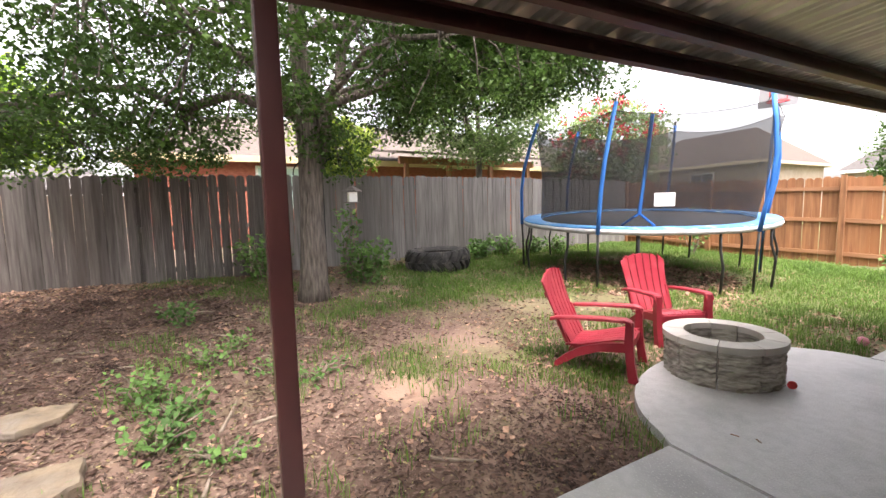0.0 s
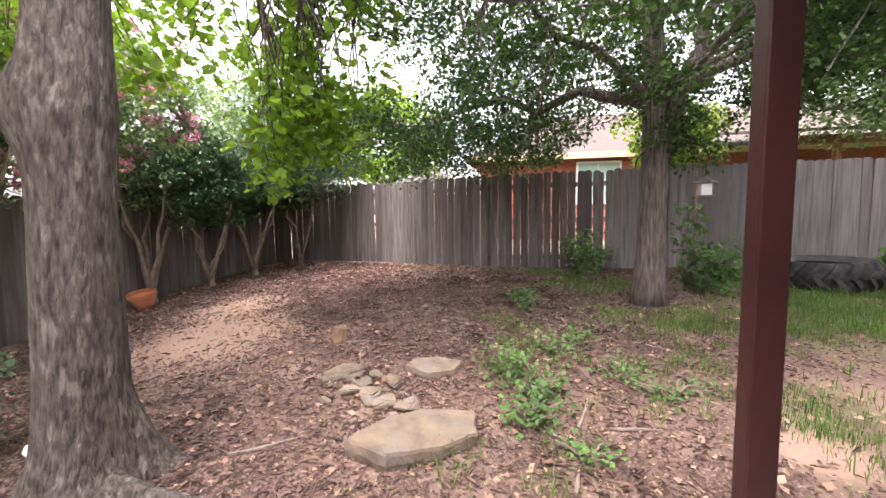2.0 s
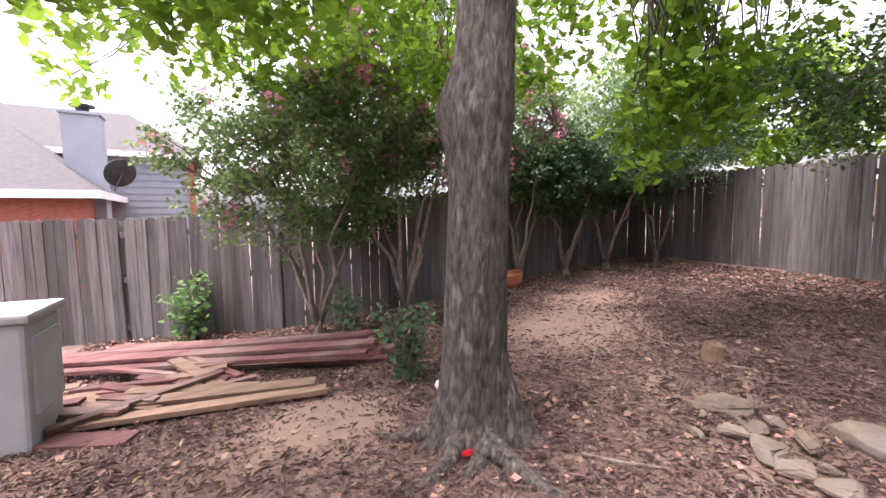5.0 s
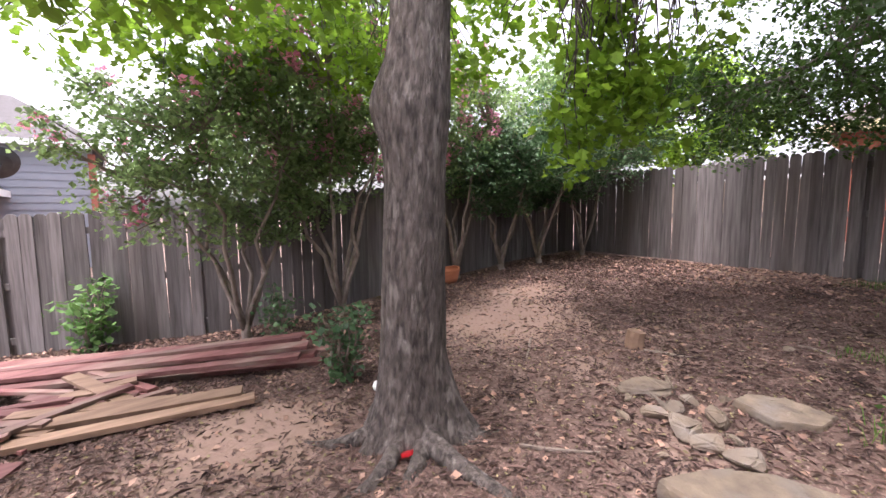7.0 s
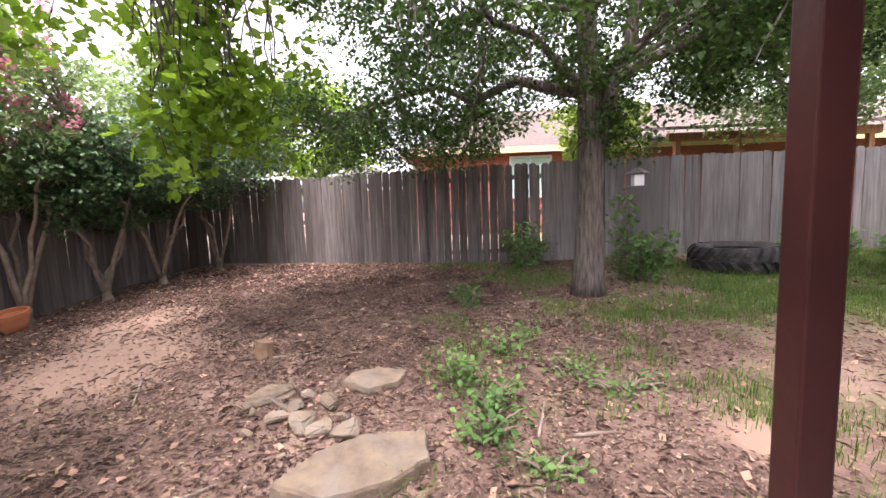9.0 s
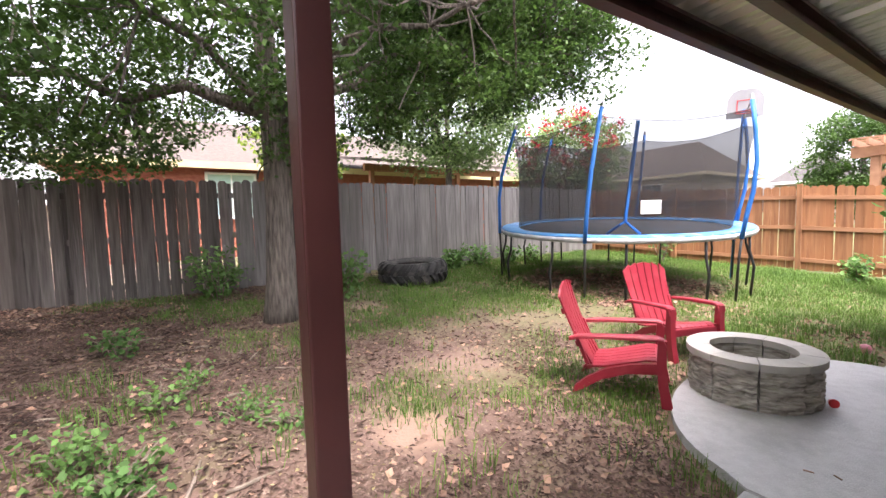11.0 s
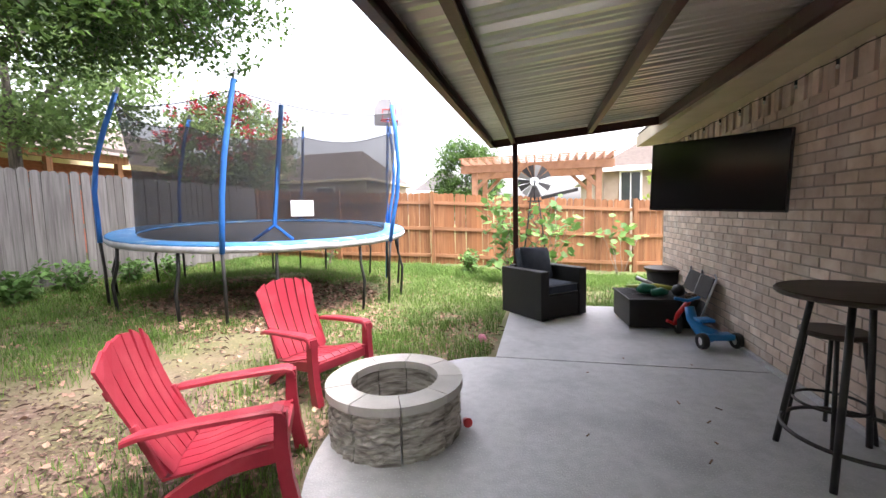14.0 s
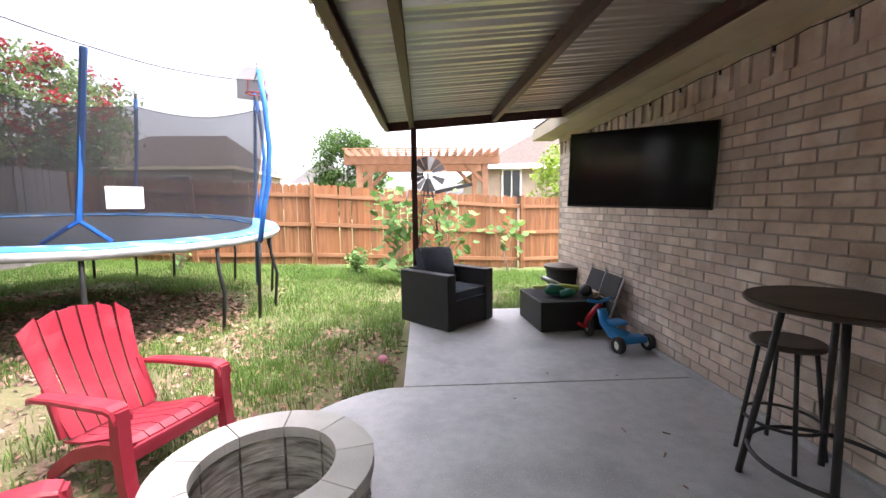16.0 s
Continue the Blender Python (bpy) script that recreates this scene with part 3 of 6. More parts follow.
# ---- foliage ----
def leaf_mesh(name, pts, size, mat, parent, rng, flat=0.5, aspect=0.55, lobed=False):
    """One folded leaf at each point, turned at random; flat leans them towards level."""
    n = len(pts)
    if n == 0:
        return None
    yaw = rng.uniform(0, 2 * np.pi, n)
    tilt = rng.normal(0, 1.0 - 0.6 * flat, n)
    a = np.stack([np.cos(yaw) * np.cos(tilt), np.sin(yaw) * np.cos(tilt), np.sin(tilt)], 1)
    b0 = np.stack([-np.sin(yaw), np.cos(yaw), rng.normal(0, 0.5, n)], 1)
    b = b0 / np.linalg.norm(b0, axis=1, keepdims=True)
    c = np.cross(a, b)
    s = size * rng.uniform(0.65, 1.3, n)[:, None]
    p = np.asarray(pts)
    if lobed:
        shape = [(0, 0, 0), (0.25, 0.55, 0.08), (0.42, 0.3, 0.04), (0.75, 0.5, 0.1), (1.0, 0, 0), (0.75, -0.5, 0.1), (0.42, -0.3, 0.04), (0.25, -0.55, 0.08)]
        faces0 = [(0, 1, 2), (0, 2, 3), (0, 3, 4), (0, 4, 5), (0, 5, 6), (0, 6, 7)]
    else:
        shape = [(0, 0, 0), (0.45, aspect, 0.12), (1.0, 0, 0), (0.45, -aspect, 0.12)]
        faces0 = [(0, 1, 2), (0, 2, 3)]
    k = len(shape)
    verts = np.concatenate([p + s * (a * u + b * v + c * w) for u, v, w in shape], 1).reshape(-1, 3)
    faces = (np.arange(n)[:, None, None] * k + np.array(faces0)[None]).reshape(-1, 3)
    return raw(name, verts, faces, mat, parent)


def cloud(rng, centre, radii, n):
    """Points in an ellipsoid, denser outside."""
    v = rng.normal(size=(n, 3))
    v /= np.linalg.norm(v, axis=1, keepdims=True)
    return np.asarray(centre) + v * (rng.uniform(0.25, 1, (n, 1)) ** 0.5) * np.asarray(radii)


def bend(p, q, rnd, sag=0.0, n=6, wob=0.08):
    p, q = Vector(p), Vector(q)
    ln = (q - p).length
    out = []
    for i in range(n + 1):
        u = i / n
        w = math.sin(math.pi * u)
        out.append(p.lerp(q, u) + Vector((rnd.uniform(-wob, wob), rnd.uniform(-wob, wob), rnd.uniform(-wob, wob))) * ln * w * 0.7 + Vector((0, 0, sag * ln * w)))
    return out


def crown_tree(name, label, category, base, trunk, limbs, clumps, leafn, leafsize, leafmat, barkmat, seed, r0, clump_r, twig=True, flat=0.4, lobed=False, flowers=None, aspect=0.5):
    """Trunk points, limb end points from given trunk indices, and leaf clumps joined to the nearest limb by twigs."""
    t = thing(name, pose(*base), label, category)
    rnd, rng = random.Random(seed), np.random.default_rng(seed)
    bm = bmesh.new()
    tr = [Vector(p) for p in trunk]
    fine, rad = [], []
    for i in range(len(tr) - 1):
        for u in (0, 0.33, 0.66):
            fine.append(tr[i].lerp(tr[i + 1], u))
            w = (i + u) / (len(tr) - 1)
            rad.append(r0 * (1 - 0.45 * w) * (1 + 0.06 * rnd.uniform(-1, 1)))
    fine.append(tr[-1])
    rad.append(r0 * 0.5)
    rad[0] *= 1.3
    rad[1] *= 1.06
    tube(bm, fine, rad, 16)
    for v in bm.verts:
        v.co += Vector((1, 1, 0)) * 0.02 * r0 / 0.2 * noise.noise(v.co * 6)
    part("trunk", bm, barkmat, t, smooth=True)
    nodes = []
    for idx, end, r in limbs:
        pts = bend(tr[idx], end, rnd, 0.06, 7, 0.06)
        bm = bmesh.new()
        tube(bm, pts, [r * (1 - 0.75 * i / 7) for i in range(8)], 9)
        part("limb", bm, barkmat, t, smooth=True)
        nodes += pts[2:]
    if not nodes:
        nodes = tr[-2:]
    leaves, fl = [], []
    bm = bmesh.new()
    for c in clumps:
        c = Vector(c)
        near = min(nodes, key=lambda q: (q - c).length)
        if twig:
            pts = bend(near, c, rnd, -0.04, 4, 0.08)
            d = (c - near).length
            tube(bm, pts, [0.006 + 0.007 * d * (1 - i / 4) for i in range(5)], 5)
        cr = clump_r * rnd.uniform(0.6, 1.25)
        leaves.append(cloud(rng, c, (cr, cr, cr * 0.6), leafn))
        if flowers and rnd.random() < flowers[1]:
            fl.append(cloud(rng, c + Vector((0, 0, cr * 0.5)), (cr * 0.35, cr * 0.35, cr * 0.4), flowers[2]))
    if twig:
        part("twig_mass", bm, M_TWIG if barkmat is not M_BARK2 else barkmat, t)["kind"] = "stuff"
    ob = leaf_mesh("crown", np.concatenate(leaves), leafsize, leafmat, t, rng, flat, aspect, lobed)
    if fl:
        leaf_mesh("blossoms", np.concatenate(fl), leafsize * 0.8, flowers[0], t, rng, 0.2, 0.7)
    return t


def shell(rnd, centre, radii, n, zmin=None, inner=0.35):
    out = []
    while len(out) < n:
        v = Vector((rnd.gauss(0, 1), rnd.gauss(0, 1), rnd.gauss(0, 1))).normalized() * (rnd.uniform(inner, 1) ** 0.6)
        p = Vector(centre) + Vector((v.x * radii[0], v.y * radii[1], v.z * radii[2]))
        if zmin is None or p.z > zmin:
            out.append(p)
    return out


# the big dark oak by the back fence
rnd = random.Random(11)
OAK = (-6.95, -3.85)
oz = gz(*OAK)
oak_limbs = []
for k in range(11):
    a = k * 2.4 + 0.5
    h = 2.6 + 0.25 * k
    ln = rnd.uniform(2.4, 3.9)
    oak_limbs.append((3 if k < 4 else (4 if k < 8 else 5), (ln * math.cos(a), ln * math.sin(a), min(6.6, h + rnd.uniform(0.0, 1.1))), 0.06 - 0.002 * k))
oak_limbs.append((2, (0.25, 1.1, 4.6), 0.13))
oak_limbs.append((3, (-0.6, -3.4, 2.55), 0.085))
oak_clumps = [p for p in shell(rnd, (0, -0.1, 4.7), (4.4, 4.4, 2.9), 760, 2.05, 0.2) if not (p.z < 2.6 and math.hypot(p.x, p.y) < 1.2)]
oak_clumps += [Vector((rnd.uniform(-2.4, 1.4), rnd.uniform(-4.2, -1.0), rnd.uniform(1.95, 2.9))) for _ in range(90)]
oak_clumps += [Vector((rnd.uniform(-1.0, 2.2), rnd.uniform(1.0, 4.6), rnd.uniform(2.5, 4.2))) for _ in range(120)]
oak_clumps = [p for p in oak_clumps if not (p.y > 2.3 and p.z < 3.9 + 0.5 * (p.y - 2.3)) and not (p.y > 3.7 and p.z < 4.5) and p.y < 4.5]
for _ in range(360):
    u = rnd.random() ** 0.8
    yy = 1.2 + 3.9 * u + rnd.gauss(0, 0.2)
    low = 2.75 + 1.05 * max(0, yy - 4.0) + 0.35 * noise.noise((yy * 1.7, 3, 1))
    oak_clumps.append(Vector((rnd.uniform(-0.8, 2.0), yy, rnd.uniform(low + 0.25, max(low + 0.6, 5.6 - 0.4 * u)))))
oak_limbs.append((3, (1.0, 4.4, 4.1), 0.075))
oak_limbs.append((4, (0.2, 4.2, 4.9), 0.07))
oak_clumps += [Vector((rnd.uniform(-0.2, 0.45), rnd.uniform(-0.1, 0.7), rnd.uniform(1.9, 2.6))) for _ in range(8)]
crown_tree("oak_tree", "large oak with dark furrowed trunk and dense green crown", "tree", (*OAK, oz - 0.05), [(0, 0, 0), (0.0, 0.02, 0.9), (-0.02, 0.05, 1.75), (0.02, 0.0, 2.6), (0.05, -0.05, 3.6), (0.1, 0, 5.2)],
           oak_limbs, oak_clumps, 150, 0.054, M_LEAFD, M_BARK2, 21, 0.19, 0.42)

# the near maple with the bulge on its trunk
MAP = (-2.84, -7.6)
mz = gz(*MAP)


def maple():
    t = thing("maple_tree", pose(*MAP, mz), "maple with grey-brown bark, a swollen knot and spreading roots", "tree")
    rnd, rng = random.Random(4), np.random.default_rng(4)
    bm = bmesh.new()
    prof = [(-0.1, 0.36), (0.0, 0.32), (0.08, 0.275), (0.2, 0.235), (0.4, 0.205), (0.7, 0.187), (1.1, 0.178), (1.45, 0.174), (1.7, 0.18), (1.9, 0.192), (2.05, 0.18), (2.3, 0.168), (2.8, 0.165), (3.4, 0.16), (4.2, 0.13), (5.2, 0.1)]
    seg, rings = 72, []
    dense = []
    for (za, ra), (zb, rb_) in zip(prof, prof[1:]):
        k = max(1, int((zb - za) / 0.05))
        dense += [(za + (zb - za) * i / k, ra + (rb_ - ra) * i / k) for i in range(k)]
    for z, r in dense + [prof[-1]]:
        ring = []
        cx, cy = 0.02 * math.sin(z * 1.3) - 0.02 * z, 0.022 * z
        for k in range(seg):
            a = 2 * math.pi * k / seg
            rr = r
            if z < 0.5:
                rr += (0.5 - z) * 0.2 * max(0, math.cos(a * 2.5 + 0.7)) ** 2
            # swollen knot faces away from the eaves
            da = math.cos(a - math.radians(-45))
            rr += 0.085 * math.exp(-((z - 1.93) / 0.2) ** 2) * max(0, da) ** 3
            rr *= 1 + 0.045 * noise.noise((math.cos(a) * 2.5, math.sin(a) * 2.5, z * 1.4)) + 0.05 * noise.noise((math.cos(a) * 7, math.sin(a) * 7, z * 2.0)) + 0.035 * noise.noise((math.cos(a) * 17, math.sin(a) * 17, z * 7))
            ring.append(bm.verts.new((cx + rr * math.cos(a), cy + rr * math.sin(a), z)))
        rings.append(ring)
    for a, b in zip(rings, rings[1:]):
        for k in range(seg):
            bm.faces.new((a[k], a[(k + 1) % seg], b[(k + 1) % seg], b[k]))
    bm.faces.new(rings[-1])
    part("trunk", bm, M_BARK1, t, smooth=True)
    for ang, ln, r in ((75, 1.1, 0.09), (20, 0.95, 0.07), (130, 0.55, 0.08), (-30, 0.8, 0.07), (195, 0.5, 0.08), (52, 0.6, 0.08), (100, 0.45, 0.07)):
        a = radians(ang)
        pts = []
        for i in range(9):
            u = i / 8
            aa = a + 0.25 * math.sin(u * 3 + ang)
            x, y = math.cos(aa) * (0.16 + ln * u), math.sin(aa) * (0.16 + ln * u)
            pts.append((x, y, gz(MAP[0] + x, MAP[1] + y) - mz + 0.12 * (1 - u) ** 3 - 0.02 - 0.03 * u))
        part("root", tubed(pts, [0.75 * r * (1 - 0.6 * i / 8) for i in range(9)], 10), M_BARK1, t, smooth=True)
    nodes = []
    ends = [((-2.6, 0.5, 3.75), 3.0, 0.05), ((-2.0, -0.6, 4.4), 3.4, 0.06), ((0.3, -1.9, 3.7), 2.9, 0.055), ((1.4, -1.2, 4.0), 3.2, 0.06), ((1.9, 0.5, 4.3), 3.6, 0.06), ((-0.5, 1.6, 4.9), 3.9, 0.06), ((-1.2, -2.6, 4.2), 3.3, 0.05), ((0.8, -2.9, 3.6), 3.1, 0.05), ((-0.9, 0.3, 3.2), 2.72, 0.03)]
    for e, z, r in ends:
        pts = bend((-0.02 * z, 0.022 * z, z), e, rnd, 0.08, 8, 0.07)
        part("limb", tubed(pts, [r * (1 - 0.8 * i / 8) for i in range(9)], 8), M_BARK1, t, smooth=True)
        nodes += pts[2:]
    clumps = [Vector((rnd.gauss(-2.35, 0.3), rnd.gauss(0.1, 0.3), rnd.uniform(2.0, 3.9))) for _ in range(58)]
    clumps += [Vector((-2.2 + rnd.gauss(0, 0.15), -0.15 + rnd.gauss(0, 0.15), rnd.uniform(1.75, 2.4))) for _ in range(12)]
    clumps += [Vector((rnd.uniform(-2.2, 2.4), rnd.uniform(-3.6, -0.9), rnd.uniform(2.75, 3.8))) for _ in range(150)]
    clumps += [Vector((rnd.uniform(-2.4, 2.6), rnd.uniform(-3.4, 2.4), rnd.uniform(3.9, 6.0))) for _ in range(120)]
    clumps += [Vector((rnd.uniform(0.4, 2.6), rnd.uniform(-1.6, 0.2), rnd.uniform(2.55, 3.3))) for _ in range(60)]
    bm, leaves = bmesh.new(), []
    for c in clumps:
        near = min(nodes, key=lambda q: (q - c).length)
        pts = bend(near, c, rnd, 0.05, 4, 0.1)
        d = (c - near).length
        tube(bm, pts, [0.004 + 0.005 * d * (1 - i / 4) for i in range(5)], 5)
        leaves.append(cloud(rng, c, (0.32, 0.32, 0.26), 34))
    # bare hanging twigs
    for k in range(7):
        p = Vector((-0.7 - 0.12 * k, 0.2 + 0.1 * k, 3.3))
        tube(bm, bend(p, p + Vector((-0.2, 0.1, -0.75 - 0.1 * (k % 3))), rnd, 0, 6, 0.16), [0.009, 0.008, 0.007, 0.006, 0.005, 0.004, 0.003], 5)
    part("twig_mass", bm, M_BARK1, t)["kind"] = "stuff"
    leaf_mesh("crown", np.concatenate(leaves), 0.09, M_LEAFB, t, rng, 0.35, 0.55, lobed=True)
    return t


maple()


def myrtle(name, label, x, y, seed, stems, spread, top, clumps, leafn, flower, mat, cz, rad):
    rnd = random.Random(seed)
    z = gz(x, y)
    ends = []
    t = [(0, 0, 0), (0.02, 0, 0.12), (0.0, 0.02, 0.25)]
    for k in range(stems):
        a = 2 * math.pi * k / stems + rnd.uniform(-0.3, 0.3)
        ends.append((1, (spread * math.cos(a), spread * math.sin(a), top * rnd.uniform(0.55, 0.8)), 0.035))
    cl_pts = shell(rnd, (0, 0, cz), rad, clumps, None, 0.3)
    crown_tree(name, label, "tree", (x, y, z - 0.03), t, ends, cl_pts, leafn, 0.06, mat, M_TWIG, seed, 0.07, 0.3, True, 0.3, False, flower)


myrtle("crape_myrtle", "multi-stemmed crape myrtle with pink blossom", -4.03, -10.9, 31, 6, 0.75, 4.2, 190, 75, (M_FLOWER, 0.45, 60), M_LEAFM, 3.3, (1.5, 0.95, 1.75))
myrtle("crape_myrtle", "multi-stemmed crape myrtle with pink blossom", -2.8, -11.1, 32, 6, 0.8, 3.2, 230, 75, (M_FLOWER, 0.14, 25), M_LEAFM, 2.35, (1.75, 0.85, 1.2))
myrtle("crape_myrtle", "pale-flowering crape myrtle against the side fence", -6.3, -11.0, 33, 5, 0.6, 3.6, 150, 75, (M_FLOWER, 0.45, 50), M_LEAFM, 2.8, (1.3, 0.6, 1.35))
myrtle("privet_tree", "dark glossy privet leaning over the fence corner", -9.25, -10.3, 34, 3, 0.7, 3.2, 190, 75, None, M_LEAFG, 2.45, (1.6, 1.5, 1.15))
myrtle("privet_tree", "spreading glossy privet hanging over the side fence", -8.0, -10.5, 36, 5, 0.8, 2.6, 170, 75, None, M_LEAFG, 1.95, (1.7, 0.7, 0.95))
myrtle("privet_tree", "low dark glossy privet against the side fence", -7.2, -10.75, 35, 4, 0.6, 2.4, 120, 75, None, M_LEAFG, 1.75, (1.4, 0.55, 0.75))


def far_tree(name, label, x, y, h, rad, mat, seed, clumps=120, leafn=60, size=0.12, flower=None, low=0.35, category="tree"):
    rnd = random.Random(seed)
    z = gz(x, y) if abs(x) < 30 and abs(y) < 30 else 0
    ends = []
    for k in range(6):
        a = k * 1.05 + rnd.uniform(-0.2, 0.2)
        ends.append((2 if k % 2 else 3, (rad * 0.6 * math.cos(a), rad * 0.6 * math.sin(a), h * rnd.uniform(0.55, 0.85)), 0.05 + 0.01 * rad))
    cp = shell(rnd, (0, 0, h * (1 + low) / 2), (rad, rad, h * (1 - low) / 2), clumps, None, 0.4)
    crown_tree(name, label, category, (x, y, z - 0.05), [(0, 0, 0), (0.03, 0, h * 0.2), (0, 0.03, h * 0.4), (0, 0, h * 0.6)], ends, cp, leafn, size, mat, M_BARK2, seed, 0.05 + 0.025 * rad, 0.22 * rad + 0.15, False, 0.3, False, flower)


far_tree("background_tree", "light green tree behind the fence corner", -13.0, -13.2, 5.6, 2.6, M_LEAFM, 41, 170)
far_tree("background_tree", "yellow-green tree behind the back fence", -12.6, -9.4, 4.4, 1.7, M_LEAFB, 42, 120)
far_tree("background_tree", "tall bright green tree behind the grey fence", -11.2, 1.75, 6.6, 2.5, M_LEAFM, 43, 330, 75, 0.09, low=0.36)
far_tree("background_tree", "yellow-green shrubby tree behind the grey fence", -12.0, -2.2, 3.6, 1.0, M_LEAFY, 44, 60, low=0.5)
far_tree("background_tree", "light green tree over the neighbour's roof", -9.0, -16.5, 6.2, 2.4, M_LEAFM, 45, 150)
far_tree("background_tree", "green tree behind the side fence", -5.0, -15.6, 5.0, 1.8, M_LEAFM, 46, 120)
far_tree("flowering_tree", "crape myrtle covered in red blossom behind the fence", -12.6, 8.9, 5.2, 2.3, M_LEAFM, 47, 170, flower=(M_FLRED, 0.55, 40), low=0.25)
far_tree("round_tree", "rounded dark green tree beyond the pergola", -7.2, 26.0, 6.9, 2.5, M_LEAFD, 48, 260, 80, 0.14, low=0.1)
far_tree("background_tree", "leafy light green tree beside the brick house corner", 2.0, 8.6, 3.4, 1.0, M_LEAFY, 49, 70, 50, 0.09, low=0.35)
far_tree("background_tree", "tall hazy green tree among the roofs", -24.0, -20.0, 7.5, 3.4, M_LEAFM, 50, 160, 60, 0.2)


# ---- red resin chairs ----
def adirondack(m, label):
    t = thing("adirondack_chair", m, label, "chair", "red chairs round the fire pit")
    # forward is +x
    for k in range(6):
        u = (k - 2.5) / 2.5
        w0, w1 = 0.07, 0.088
        y0, y1 = u * 0.2, u * 0.25
        top = 0.93 - 0.055 * u * u
        bm = bmesh.new()
        pr = []
        for i in range(7):
            s = i / 6
            z = 0.26 + (top - 0.26) * s
            x = -0.2 - 0.26 * s - 0.03 * math.sin(math.pi * s)
            yy, w = y0 + (y1 - y0) * s, (w0 + (w1 - w0) * s) * (1.0 if i < 6 else 0.97)
            dip = 0.012 * u * u
            pr.append([bm.verts.new((x + o + dip, yy + e * w / 2, z - s ** 6 * 0.044 * u * e * (w / 0.1))) for e, o in ((-1, 0), (1, 0), (1, -0.016), (-1, -0.016))])
        for a, b in zip(pr, pr[1:]):
            for i in range(4):
                bm.faces.new((a[i], a[(i + 1) % 4], b[(i + 1) % 4], b[i]))
        bm.faces.new(pr[0])
        bm.faces.new(list(reversed(pr[-1])))
        part("back_slat", bm, M_RED, t)
    for z, x, w in ((0.42, -0.318, 0.46), (0.7, -0.435, 0.5)):
        part("back_brace", boxed((0.02, w, 0.05), (x, 0, z), 0.005, (0, -20, 0)), M_RED, t)
    for k in range(6):
        y = (k - 2.5) * 0.083
        bm = bmesh.new()
        prof = [(-0.24, 0.245), (-0.1, 0.262), (0.08, 0.31), (0.22, 0.35), (0.29, 0.355), (0.33, 0.335), (0.345, 0.29)]
        pr = [[bm.verts.new((x, y + e * 0.0385, z - o)) for e, o in ((-1, 0), (1, 0), (1, 0.014), (-1, 0.014))] for x, z in prof]
        for a, b in zip(pr, pr[1:]):
            for i in range(4):
                bm.faces.new((a[i], a[(i + 1) % 4], b[(i + 1) % 4], b[i]))
        bm.faces.new(pr[0])
        bm.faces.new(list(reversed(pr[-1])))
        part("seat_slat", bm, M_RED, t)
    part("seat_apron", boxed((0.03, 0.52, 0.08), (0.33, 0, 0.285), 0.012), M_RED, t)
    part("seat_rail", boxed((0.03, 0.5, 0.04), (-0.05, 0, 0.235), 0.008), M_RED, t)
    for s in (-1, 1):
        y = 0.3 * s
        bm = bmesh.new()
        prof = [(-0.37, 0.5, 0.05), (-0.3, 0.525, 0.075), (-0.1, 0.545, 0.085), (0.15, 0.56, 0.1), (0.3, 0.565, 0.1), (0.345, 0.55, 0.095), (0.362, 0.51, 0.09)]
        pr = [[bm.verts.new((x, y + e * w / 2, z - o)) for e, o in ((-1, 0.01), (-0.8, 0), (0.8, 0), (1, 0.01), (1, 0.03), (-1, 0.03))] for x, z, w in prof]
        for a, b in zip(pr, pr[1:]):
            for i in range(6):
                bm.faces.new((a[i], a[(i + 1) % 6], b[(i + 1) % 6], b[i]))
        bm.faces.new(pr[0])
        bm.faces.new(list(reversed(pr[-1])))
        part("armrest", bm, M_RED, t)
        # front leg: a channel that widens at the foot
        bm = bmesh.new()
        pr = [[bm.verts.new((x + a * d, y + e * 0.03, z)) for e, a in ((-1, -1), (1, -1), (1, 1), (-1, 1))] for x, z, d in ((0.335, 0.54, 0.03), (0.33, 0.36, 0.035), (0.345, 0.18, 0.035), (0.375, 0.0, 0.04))]
        for a, b in zip(pr, pr[1:]):
            for i in range(4):
                bm.faces.new((a[i], a[(i + 1) % 4], b[(i + 1) % 4], b[i]))
        bm.faces.new(pr[0])
        bm.faces.new(list(reversed(pr[-1])))
        part("front_leg", bm, M_RED, t)
        # rear leg sweeps back under the seat
        bm = bmesh.new()
        yl = 0.26 * s
        pr = [[bm.verts.new((x + a * 0.012, yl + e * 0.025, z + a * h)) for e, a in ((-1, -1), (1, -1), (1, 1), (-1, 1))] for x, z, h in ((0.33, 0.3, 0.045), (0.1, 0.27, 0.04), (-0.1, 0.2, 0.045), (-0.25, 0.1, 0.05), (-0.34, 0.035, 0.035))]
        for a, b in zip(pr, pr[1:]):
            for i in range(4):
                bm.faces.new((a[i], a[(i + 1) % 4], b[(i + 1) % 4], b[i]))
        bm.faces.new(pr[0])
        bm.faces.new(list(reversed(pr[-1])))
        part("rear_leg", bm, M_RED, t)
        part("arm_support", boxed((0.03, 0.035, 0.3), (-0.28, 0.25 * s, 0.4), 0.006, (0, -22, 0)), M_RED, t)
    return t


ch = adirondack(pose(-3.42, -2.11, gz(-3.42, -2.11) + 0.012, 0, 0, 29), "red plastic slatted garden chair standing on bare soil")
ch.scale = (0.89, 0.89, 0.89)
copy_thing(ch, pose(-3.63, -0.88, gz(-3.63, -0.88) + 0.012, 0, 0, -22))["label"] = "red plastic slatted garden chair on grass beside the fire pit"


